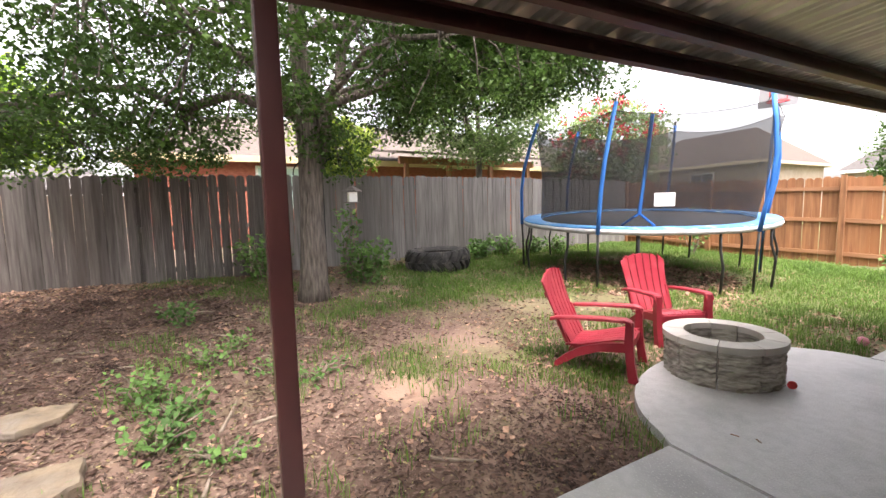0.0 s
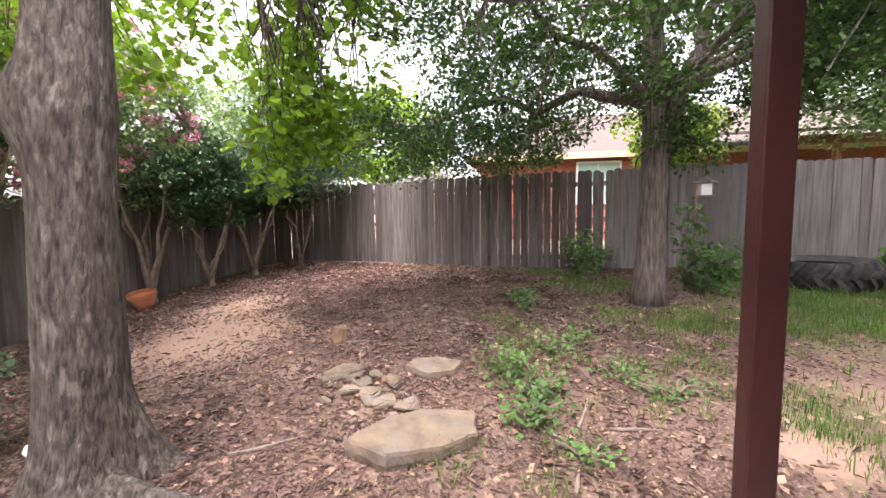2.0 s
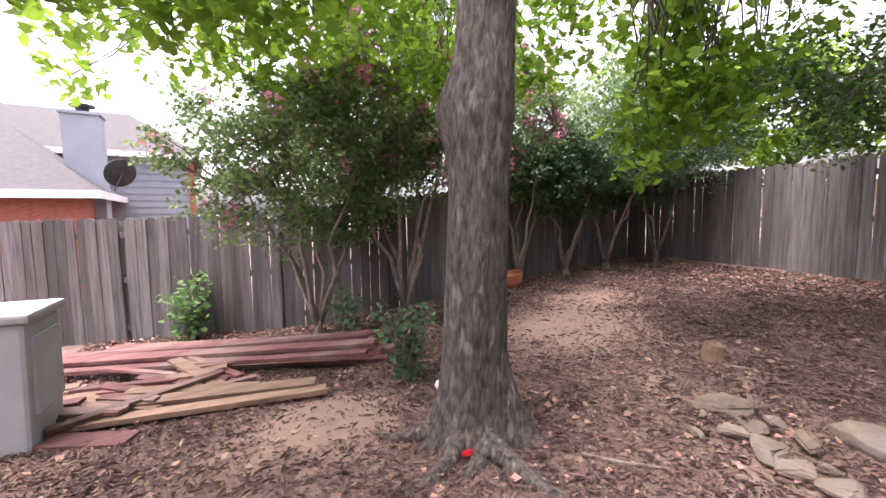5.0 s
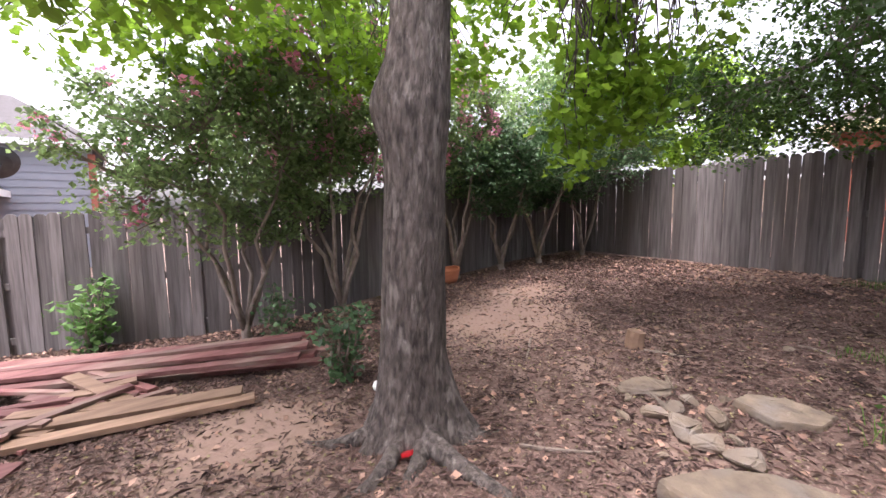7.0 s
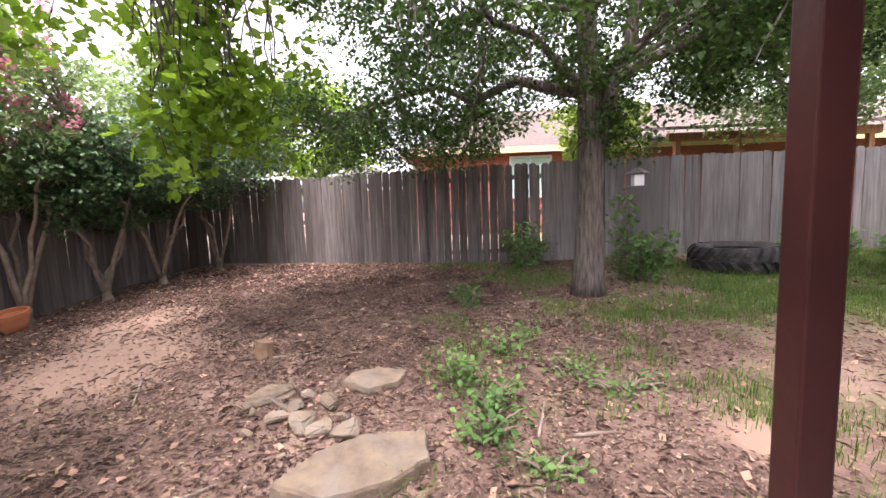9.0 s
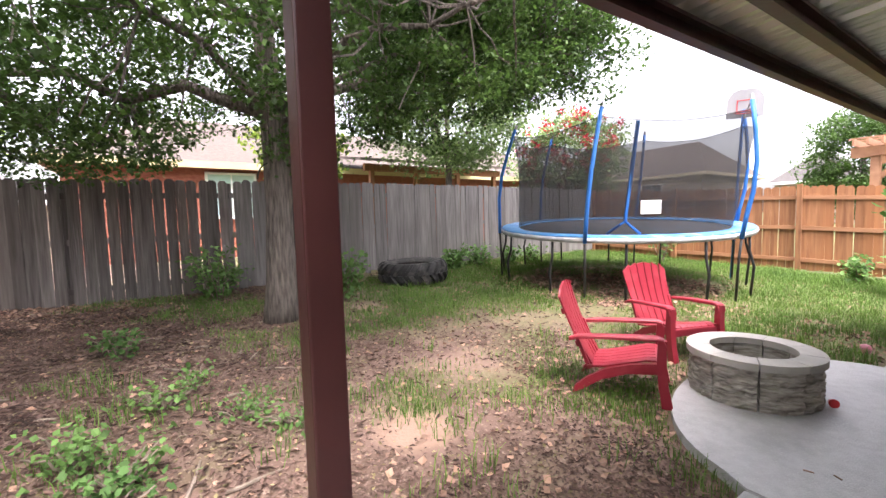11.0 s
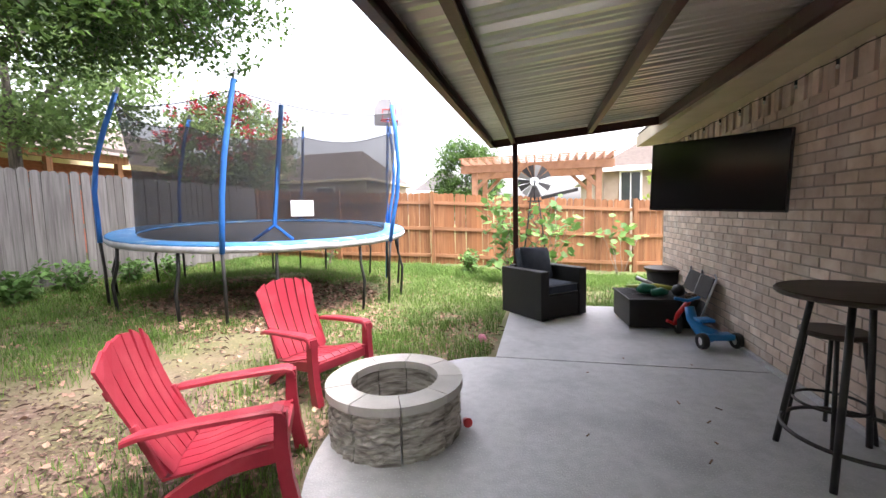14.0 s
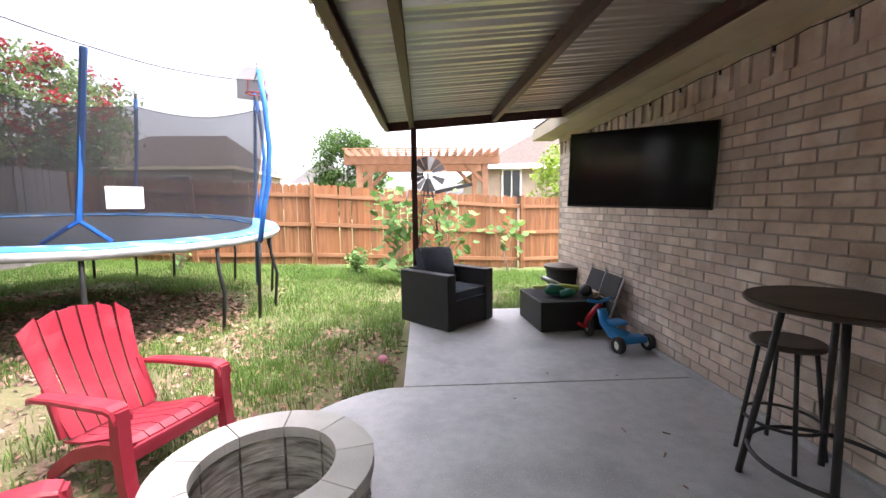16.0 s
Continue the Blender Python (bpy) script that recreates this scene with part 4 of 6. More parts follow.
# ---- fire pit ----
def fire_pit(x, y):
    t = thing("fire_pit", pose(x, y, 0), "round fire pit of grey split-face blocks with pale capstones", "fire pit")

    def seg_block(r0, r1, a0, a1, z0, z1, rough, seed):
        bm = bmesh.new()
        rr = random.Random(seed)
        nn, nz = 8, (4 if rough else 1)
        grid = []
        for i in range(nn + 1):
            a = a0 + (a1 - a0) * i / nn
            col = []
            for j in range(nz + 1):
                z = z0 + (z1 - z0) * j / nz
                ro = r1 + (rr.uniform(-0.018, 0.008) if rough else 0)
                col.append((bm.verts.new((ro * math.cos(a), ro * math.sin(a), z)), bm.verts.new((r0 * math.cos(a), r0 * math.sin(a), z))))
            grid.append(col)
        for i in range(nn):
            for j in range(nz):
                for q, fl in ((0, False), (1, True)):
                    f = [grid[i][j][q], grid[i + 1][j][q], grid[i + 1][j + 1][q], grid[i][j + 1][q]]
                    bm.faces.new(list(reversed(f)) if fl else f)
            for j in (0, nz):
                bm.faces.new((grid[i][j][0], grid[i + 1][j][0], grid[i + 1][j][1], grid[i][j][1]))
        for i in (0, nn):
            for j in range(nz):
                bm.faces.new((grid[i][j][0], grid[i][j + 1][0], grid[i][j + 1][1], grid[i][j][1]))
        return bm
    n = 9
    for row in range(3):
        for k in range(n):
            a0 = 2 * math.pi * k / n + 0.018 + 0.25
            a1 = a0 + 2 * math.pi / n - 0.036
            part("block", seg_block(0.275, 0.405, a0, a1, row * 0.094 + 0.001, row * 0.094 + 0.09, True, row * 20 + k), M_BLOCK, t)
    for k in range(n):
        a0 = 2 * math.pi * k / n + 0.008 + 0.25
        part("capstone", seg_block(0.268, 0.422, a0, a0 + 2 * math.pi / n - 0.016, 0.286, 0.335, False, k), M_CAP, t)
    part("ash_bed", lathe([(0.0, 0.05), (0.15, 0.045), (0.265, 0.03)], 24), M_ASH, t, "ash and dead leaves")
    for k in range(14):
        a, r = rnd.uniform(0, 6.28), rnd.uniform(0.02, 0.2)
        part("charred_stick", tubed([(r * math.cos(a), r * math.sin(a), 0.06), (r * math.cos(a) + rnd.uniform(-0.08, 0.08), r * math.sin(a) + rnd.uniform(-0.08, 0.08), 0.075)], 0.008, 6), M_BARK1, t)
    return t


fire_pit(-2.76, -1.44)


# ---- trampoline ----
def trampoline(cx, cy, r):
    g0 = gz(cx, cy) + 0.22
    t = thing("trampoline", pose(cx, cy, g0, 2.6, 2.8, 0), "round trampoline with blue padded rim and black safety net", "trampoline")
    zr = 0.83

    def lean(x, y, z):
        """The enclosure has sagged to one side."""
        return (x + 0.09 * max(0, z - zr), y + 0.03 * max(0, z - zr), z)

    def foot(x, y):
        """Local height of the soil under the tilted frame."""
        return gz(cx + x, cy + y) - g0 + 0.049 * x - 0.045 * y - 0.02
    part("mat", lathe([(0.0, zr - 0.02), (r - 0.34, zr - 0.02), (r - 0.34, zr - 0.03), (0.0, zr - 0.03)], 64), M_MAT, t, "black jumping mat")
    bm = lathe([(r - 0.34, zr), (r - 0.2, zr + 0.025), (r, zr + 0.018), (r + 0.02, zr - 0.005), (r - 0.34, zr - 0.012)], 96, True)
    for v in bm.verts:
        v.co.z += 0.008 * noise.noise((v.co.x * 5, v.co.y * 5, 1))
    part("rim_pad", bm, M_SKIRT, t, "faded blue vinyl rim pad", smooth=True)
    bm = lathe([(r + 0.022, zr - 0.002), (r + 0.03, zr - 0.05), (r + 0.012, zr - 0.085), (r - 0.006, zr - 0.085), (r + 0.014, zr - 0.01)], 96, True)
    for v in bm.verts:
        k = 0.012 * noise.noise((v.co.x * 7, v.co.y * 7, 4))
        v.co.z += k
    part("pad_valance", bm, M_SKIRTG, t, "ragged grey pad edge", smooth=True)
    part("frame_ring", lathe([(r - 0.05 + 0.025 * math.cos(a), zr - 0.06 + 0.025 * math.sin(a)) for a in (2 * math.pi * k / 8 for k in range(8))], 72, True), M_BLACK, t)
    poles = 6
    a_first = radians(-68)
    tops = []
    for k in range(poles):
        a = a_first + 2 * math.pi * k / poles
        c, s = math.cos(a), math.sin(a)
        pts = [(r + 0.035, 0.42), (r + 0.06, 0.75), (r + 0.08, 1.1), (r + 0.11, 1.42), (r + 0.09, 1.85), (r + 0.0, 2.3), (r - 0.11, 2.72)]
        part("pole_foam", tubed([lean(q * c, q * s, z) for q, z in pts[1:]], 0.03, 10), M_BLUE, t, "blue foam-covered pole", smooth=True)
        part("pole_base", tubed([(q * c, q * s, z) for q, z in ((r + 0.03, foot((r + 0.03) * c, (r + 0.03) * s)), (r + 0.04, 0.4), (r + 0.06, 0.78))], 0.02, 8), M_BLACK, t, smooth=True)
        part("pole_cap", tubed([lean((r - 0.11) * c, (r - 0.11) * s, 2.71), lean((r - 0.135) * c, (r - 0.135) * s, 2.8)], 0.024, 8), M_CHROME, t, "grey pole cap")
        tops.append((lean((r - 0.12) * c, (r - 0.12) * s, 2.72), lean((r - 0.16) * c, (r - 0.16) * s, 2.58)))
        for da in (-0.26, 0.26):
            cc, ss = math.cos(a + da), math.sin(a + da)
            part("leg", tubed([(r * cc * 0.98, r * ss * 0.98, zr - 0.08), ((r - 0.03) * cc, (r - 0.03) * ss, 0.5), ((r + 0.04) * cc, (r + 0.04) * ss, 0.25), ((r + 0.01) * cc, (r + 0.01) * ss, foot((r + 0.01) * cc, (r + 0.01) * ss))], 0.021, 8), M_BLACK, t, smooth=True)
    # net: hangs from the pole tops, scalloped between them, down to the inner pad edge
    verts, faces, seg = [], [], 96
    for i in range(seg):
        a = a_first + 2 * math.pi * i / seg
        u = (i % (seg // poles)) / (seg // poles)
        pinch = abs(2 * u - 1) ** 2
        sag = 0.13 * (1 - pinch)
        for j, (rr, z) in enumerate(((r - 0.34, zr + 0.01), (r - 0.31, 1.2), (r - 0.27, 1.75), (r - 0.26 + 0.1 * pinch, 2.25), (r - 0.24 + 0.15 * pinch, 2.6))):
            w = j / 4
            q = rr + 0.012 * math.sin(i * 0.9 + j)
            verts.append(lean(q * math.cos(a), q * math.sin(a), z - sag * w))
    for i in range(seg):
        for j in range(4):
            p, q = i * 5 + j, ((i + 1) % seg) * 5 + j
            faces.append((p, q, q + 1, p + 1))
    raw("net", verts, faces, M_NET, t, True)["label"] = "black see-through safety net"
    bm = bmesh.new()
    tube(bm, [Vector(verts[(i % seg) * 5 + 4]) for i in range(seg + 1)], 0.006, 5, False)
    part("top_cord", bm, M_BLACK, t)
    for p, q in tops:
        part("strap", tubed([p, q], 0.008, 5), M_BLACK, t)
    # zipped doorway between two poles
    a = a_first + 0.25
    c, s = math.cos(a), math.sin(a)
    q = r - 0.29
    zip_pts = [lean(*p) for p in (((r - 0.25) * c, (r - 0.25) * s, 2.5), (q * c, q * s, 1.9), ((r - 0.33) * c, (r - 0.33) * s, 1.3), ((r - 0.34) * c, (r - 0.34) * s, 1.05))]
    part("door_zip", tubed(zip_pts, 0.028, 6), M_BLUE, t, "blue fabric zip strip")
    for da in (-0.13, 0.13):
        part("door_strap", tubed([zip_pts[-1], ((r - 0.35) * math.cos(a + da), (r - 0.35) * math.sin(a + da), zr + 0.02)], 0.02, 6), M_BLUE, t)
    a += 0.16
    part("warning_sign", boxed((0.012, 0.28, 0.2), bevel=0.003), M_WHITE, t, "pale warning card", m=Matrix.Translation(((r - 0.22) * math.cos(a) + 0.04, (r - 0.22) * math.sin(a) + 0.01, 1.26)) @ pose(0, 0, 0, 0, 0, math.degrees(a)))
    # hoop on its own pole at the rim
    a = math.atan2(1.76, 1.36)
    c, s = math.cos(a), math.sin(a)
    hoop = Matrix.Translation(((r + 0.1) * c, (r + 0.1) * s, -0.2)) @ pose(0, 0, 0, 0, 0, math.degrees(math.atan2(-2.2 - (cy + s * r), -2.2 - (cx + c * r))))
    part("hoop_pole", tubed([((r + 0.03) * c, (r + 0.03) * s, foot(r * c, r * s)), ((r + 0.05) * c, (r + 0.05) * s, 1.8), ((r + 0.08) * c, (r + 0.08) * s, 2.9)], 0.028, 8), M_BLUE, t, smooth=True)
    bm = bmesh.new()
    pts = [(-0.28, 0), (0.28, 0), (0.28, 0.34), (0.2, 0.47), (0.1, 0.51), (-0.1, 0.51), (-0.2, 0.47), (-0.28, 0.34)]
    lo = [bm.verts.new((0, y, z)) for y, z in pts]
    hi = [bm.verts.new((0.025, y, z)) for y, z in pts]
    bm.faces.new(lo)
    bm.faces.new(list(reversed(hi)))
    for i in range(8):
        bm.faces.new((lo[i], lo[(i + 1) % 8], hi[(i + 1) % 8], hi[i]))
    part("backboard", bm, M_BOARD, t, "grey rounded backboard", m=hoop @ pose(0, 0, 2.95))
    for sz, ctr in (((0.006, 0.26, 0.014), (0.03, 0, 0.31)), ((0.006, 0.26, 0.014), (0.03, 0, 0.12)), ((0.006, 0.014, 0.18), (0.03, 0.123, 0.215)), ((0.006, 0.014, 0.18), (0.03, -0.123, 0.215))):
        part("target_line", boxed(sz, ctr), M_TRED, t, "red target line", m=hoop @ pose(0, 0, 2.95))
    part("rim", lathe([(0.16 + 0.01 * math.cos(k), 0.01 * math.sin(k)) for k in (0, 1.57, 3.14, 4.71)], 24, True), M_TRED, t, "orange-red rim", m=hoop @ pose(0.2, 0, 3.02))
    part("hoop_arm", tubed([((r + 0.06) * c, (r + 0.06) * s, 2.5), ((r + 0.08) * c, (r + 0.08) * s, 2.9)], 0.02, 6), M_BLACK, t)
    return t


trampoline(-6.32, 2.31, 2.19)


# ---- tractor tyre, feeder, pot, stump ----
def tractor_tyre(x, y):
    z = gz(x, y) - 0.02
    t = thing("tractor_tyre", pose(x, y, z, 2, 0, 20), "old worn tractor tyre lying flat as a planter", "tyre")
    prof = [(0.36, 0.06), (0.5, 0.0), (0.56, 0.015), (0.59, 0.08), (0.6, 0.2), (0.59, 0.32), (0.56, 0.385), (0.5, 0.4), (0.37, 0.34), (0.35, 0.33), (0.42, 0.3), (0.42, 0.1), (0.35, 0.075)]
    part("casing", lathe(prof, 48, True), M_TYRE, t, smooth=True)
    for k in range(40):
        up = k % 2
        a = 360 * k / 40
        bm = bmesh.new()
        pr = []
        for i in range(5):
            u = i / 4
            z = (0.2 + 0.2 * u) if up else (0.2 - 0.2 * u)
            aa = radians(13 * u)
            rr = 0.66 - (0.07 * max(0, u - 0.6) / 0.4)
            w = radians(3.6)
            pr.append([bm.verts.new((q * math.cos(aa + e * w), q * math.sin(aa + e * w), z)) for q, e in ((rr - 0.09, -1.2), (rr, -0.8), (rr, 0.8), (rr - 0.09, 1.2))])
        for p, q in zip(pr, pr[1:]):
            for i in range(4):
                bm.faces.new((p[i], p[(i + 1) % 4], q[(i + 1) % 4], q[i]))
        bm.faces.new(pr[0])
        bm.faces.new(list(reversed(pr[-1])))
        part("tread_lug", bm, M_TYRE, t, m=pose(0, 0, 0, 0, 0, a))
    part("soil", lathe([(0, 0.18), (0.42, 0.16)], 24), M_LITTER, t, "dry soil")
    return t


tractor_tyre(-8.3, -1.15)


def feeder_pole(x, y):
    z = gz(x, y)
    t = thing("shepherd_hook", pose(x, y, z), "black steel shepherd's hook standing in the soil", "garden hook")
    arc = [(0.0, 0.22 - 0.22 * math.cos(k) , 1.82 + 0.2 * math.sin(k)) for k in (0.2 * i for i in range(17))]
    part("rod", tubed([(0, 0, -0.1), (0, 0, 1.8)] + arc, 0.009, 8), M_BLACK, t)
    part("rod", tubed([(0, 0, 1.78)] + [(0.02, -p[1] * 0.9, p[2] - 0.06) for p in arc[1:]], 0.009, 8), M_BLACK, t)
    f = thing("bird_feeder", pose(x, y + 0.41, z + 1.36), "small white bird feeder hanging from a hook", "bird feeder")
    part("body", boxed((0.12, 0.12, 0.14), (0, 0, 0.09), 0.006), M_WHITE, f, "pale seed box")
    part("roof", lathe([(0.15, 0.17), (0.145, 0.185), (0.05, 0.235), (0.0, 0.25)], 4), M_GRAYWOOD, f, "dark pitched lid")
    part("tray", boxed((0.2, 0.2, 0.014), (0, 0, 0.013), 0.004), M_GRAYWOOD, f)
    part("chain", tubed([(0, 0, 0.24), (0, 0, 0.49)], 0.004, 5), M_BLACK, f)


feeder_pole(-6.9, -3.66)

x, y = -6.03, -10.86
pot = thing("flower_pot", pose(x, y, gz(x, y) + 0.02, 0, 12, 0), "terracotta flower pot standing tilted by the fence", "pot")
part("bowl", lathe([(0.1, 0.0), (0.13, 0.06), (0.17, 0.19), (0.155, 0.19), (0.12, 0.05), (0.0, 0.03)], 28), M_TERRA, pot, smooth=True)
part("rim", lathe([(0.165, 0.19), (0.185, 0.19), (0.185, 0.24), (0.16, 0.24)], 28, True), M_TERRA, pot)
x, y = -4.91, -7.2
single("stump", tubed([(0, 0, -0.05), (0.01, 0, 0.06), (0.0, 0.01, 0.14)], [0.09, 0.075, 0.072], 12), M_PLANKB, "short sawn pale stump in the mulch", "stump", m=pose(x, y, gz(x, y)))


def rock(name, x, y, sx, sy, sz, rot, label, seed, tilt=0, group="loose rocks", sink=0.25, flat=False):
    """An angular broken stone: the hull of scattered points, edges worn."""
    r = random.Random(seed)
    bm = bmesh.new()
    if flat:
        n = 8
        out = []
        for k in range(n):
            a = 2 * math.pi * k / n + r.uniform(-0.25, 0.25)
            q = r.uniform(0.82, 1.08)
            out.append((sx * q * math.cos(a), sy * q * math.sin(a)))
        for z, f in ((-sz, 0.96), (sz * 0.7, 1.0), (sz, 0.93)):
            for px, py in out:
                bm.verts.new((px * f + r.uniform(-0.01, 0.01), py * f, z + r.uniform(-0.1, 0.1) * sz))
    else:
        for k in range(13):
            v = Vector((r.gauss(0, 1), r.gauss(0, 1), r.gauss(0, 1))).normalized() * r.uniform(0.85, 1.1)
            bm.verts.new((v.x * sx, v.y * sy, v.z * sz))
    hull = bmesh.ops.convex_hull(bm, input=bm.verts)
    bmesh.ops.delete(bm, geom=[v for v in bm.verts if not v.link_faces], context="VERTS")
    bmesh.ops.bevel(bm, geom=bm.edges[:], offset=min(sx, sy, sz) * 0.16, segments=2, affect="EDGES")
    single(name, bm, M_STONE, label, "rock", group, m=pose(x, y, gz(x, y) + sz * (1 - 2 * sink), tilt, tilt * 0.5, rot))




def flagstone(x, y, rot, outline, h, label, tilt):
    """A split slab: straight broken sides, a flaky flat top."""
    r = random.Random(len(label))
    ring = []
    for (ax, ay), (bx, by) in zip(outline, outline[1:] + outline[:1]):
        for i in range(5):
            u = i / 5
            ring.append((ax + (bx - ax) * u + r.uniform(-0.006, 0.006), ay + (by - ay) * u + r.uniform(-0.006, 0.006)))
    bm = bmesh.new()
    levels = []
    for z, f in ((-h, 0.95), (0.0, 1.0), (h * 0.75, 0.985), (h, 0.955), (h * 1.03, 0.6)):
        levels.append([bm.verts.new((px * f, py * f, z + 0.006 * noise.noise((px * 9, py * 9, z * 30)))) for px, py in ring])
    n = len(ring)
    for a, b in zip(levels, levels[1:]):
        for k in range(n):
            bm.faces.new((a[k], a[(k + 1) % n], b[(k + 1) % n], b[k]))
    bm.faces.new(list(reversed(levels[0])))
    bm.faces.new(levels[-1])
    single("flagstone", bm, M_STONE, label, "rock", "loose rocks", m=pose(x, y, gz(x, y) + h * 0.45, tilt, tilt * 0.5, rot))


flagstone(-3.47, -6.0, 125, [(-0.4, 0.02), (-0.22, -0.2), (0.1, -0.23), (0.34, -0.17), (0.45, 0.06), (0.12, 0.19), (-0.18, 0.15)], 0.07, "long flat tan sandstone slab lying on mulch", 4)
flagstone(-4.46, -6.12, 118, [(-0.24, 0.02), (-0.08, -0.16), (0.14, -0.13), (0.27, 0.03), (0.06, 0.15), (-0.15, 0.13)], 0.04, "flat pale tan sandstone slab lying on mulch", 5)
for k, (x, y, s, el, rot) in enumerate(((-4.17, -6.78, 0.17, 0.5, 120), (-3.94, -6.63, 0.085, 0.7, 100), (-3.9, -6.46, 0.12, 0.75, 20), (-4.15, -6.36, 0.11, 0.65, 30), (-3.84, -6.32, 0.1, 0.7, 120), (-3.84, -6.16, 0.1, 0.8, 70), (-4.09, -6.58, 0.075, 0.8, 10), (-3.78, -6.75, 0.055, 0.8, 60), (-4.25, -6.55, 0.085, 0.6, 40), (-3.66, -6.17, 0.05, 0.8, 0), (-4.02, -6.83, 0.05, 0.7, 20), (-4.42, -6.4, 0.05, 0.7, 90), (-3.6, -6.45, 0.035, 0.9, 10), (-5.7, -6.3, 0.05, 0.8, 50), (-4.0, -6.24, 0.05, 0.8, 80))):
    rock("rock", x, y, s * 1.2, s * 1.2 * el, s * 0.62, rot, "small rough tan rock in the rock heap", 10 + k)
for k in range(26):
    x, y = rnd.uniform(-6.5, -2.7), rnd.uniform(-8.8, -3.2)
    s = rnd.uniform(0.015, 0.032)
    rock("rock", x, y, s, s * 0.8, s * 0.6, 50 * k, "small pale stone lying on the soil", 40 + k, group="scattered stones")


# ---- pile of boards ----
def board(x, y, z, ln, w, h, yaw, pitch, mat, label):
    bm = boxed((ln, w, h), bevel=0.004)
    for v in bm.verts:
        v.co.z += 0.012 * math.sin(v.co.x * 1.3 + x)
    single("board", bm, mat, label, "board", "heap of old boards", m=pose(x, y, z + 0.3 + gz(x, y), rnd.uniform(-6, 6), pitch, yaw))


for k in range(14):
    u, lay = k / 13, k % 3
    board(-1.75 + 0.35 * u + rnd.uniform(-0.15, 0.15), -11.0 + 0.75 * u + rnd.uniform(-0.05, 0.05), -0.26 + 0.05 * lay + 0.03 * (k % 2), rnd.uniform(3.0, 3.9), rnd.uniform(0.09, 0.15), 0.04, 147 + rnd.uniform(-3, 3), -3.6 + rnd.uniform(-0.8, 0.8), M_PLANK, "old board with peeling dark red paint in a heap")
for k in range(44):
    board(rnd.uniform(-1.9, 0.1), rnd.uniform(-10.2, -9.3), -0.24 + 0.02 * (k % 5), rnd.uniform(0.4, 1.7), rnd.uniform(0.04, 0.13), 0.028, 155 + rnd.gauss(0, 22), rnd.uniform(-4, 2), M_PLANK if k % 3 else M_PLANKB, "broken weathered board thrown on a heap")
board(-1.4, -9.02, -0.24, 1.75, 0.14, 0.04, 164, -1.5, M_PLANKB, "bare brown plank lying in front of the heap")
board(-1.25, -9.25, -0.2, 2.0, 0.13, 0.04, 160, -1.5, M_PLANKB, "bare brown plank lying in front of the heap")
board(-0.75, -8.95, -0.27, 0.55, 0.17, 0.03, 150, 0, M_PLANK, "short red plank beside the heap")
for bx, by in ((-2.75, -10.35), (-0.6, -11.35)):
    board(bx, by, -0.3, 0.9, 0.09, 0.09, 65, 0, M_PLANKB, "timber block under the heap")

bn = thing("storage_bin", pose(-0.28, -9.28, gz(-0.28, -9.28), 0, 0, -6), "grey plastic storage bin with moulded lid", "bin")
bm = boxed((0.5, 0.5, 0.85), (0, 0, 0.425), 0.03)
for v in bm.verts:
    v.co.x *= 0.9 + 0.1 * v.co.z
part("body", bm, M_PLASTG, bn)
part("lid", boxed((0.56, 0.56, 0.06), (0, 0, 0.885), 0.02), M_PLASTG, bn)
part("rib", boxed((0.03, 0.4, 0.5), (-0.245, 0, 0.5), 0.01), M_PLASTG, bn)


# ---- patio furniture ----
def armchair():
    # front faces -y after turning; local forward is -y
    t = thing("wicker_armchair", pose(-1.845, 1.76, 0, 0, 0, 43), "black wicker armchair with dark navy cushions", "armchair")
    part("arm_panel", boxed((0.13, 0.76, 0.6), (-0.325, 0, 0.31), 0.008), M_WICKER, t)
    part("arm_panel", boxed((0.13, 0.76, 0.6), (0.325, 0, 0.31), 0.008), M_WICKER, t)
    part("back_panel", boxed((0.52, 0.12, 0.62), (0, 0.32, 0.32), 0.008), M_WICKER, t)
    part("seat_base", boxed((0.52, 0.62, 0.28), (0, -0.058, 0.16), 0.006), M_WICKER, t)
    bm = boxed((0.51, 0.62, 0.12), (0, -0.05, 0.365), 0.035)
    part("seat_cushion", bm, M_CUSH, t, "navy seat cushion", smooth=True)
    part("piping", tubed([(-0.25, -0.36, 0.415), (0.25, -0.36, 0.415)], 0.005, 5), M_PIPE, t)
    part("piping", tubed([(-0.25, -0.362, 0.318), (0.25, -0.362, 0.318)], 0.005, 5), M_PIPE, t)
    bm = boxed((0.52, 0.14, 0.44), (0, 0, 0), 0.05)
    bmesh.ops.subdivide_edges(bm, edges=bm.edges[:], cuts=1)
    for v in bm.verts:
        v.co.y *= 1 + 0.35 * math.cos(v.co.x * 5) * math.cos(v.co.z * 5)
    bc = part("back_cushion", bm, M_CUSH, t, "navy back cushion", smooth=True, m=pose(0.02, 0.2, 0.635, -18, 4, 0))
    part("piping", tubed([(-0.25, -0.045, -0.2), (-0.25, -0.045, 0.2), (0.25, -0.045, 0.2), (0.25, -0.045, -0.2)], 0.005, 5), M_PIPE, bc)
    for sx in (-0.33, 0.33):
        for sy in (-0.34, 0.32):
            part("foot", boxed((0.04, 0.04, 0.02), (sx, sy, 0.01)), M_BLACK, t)


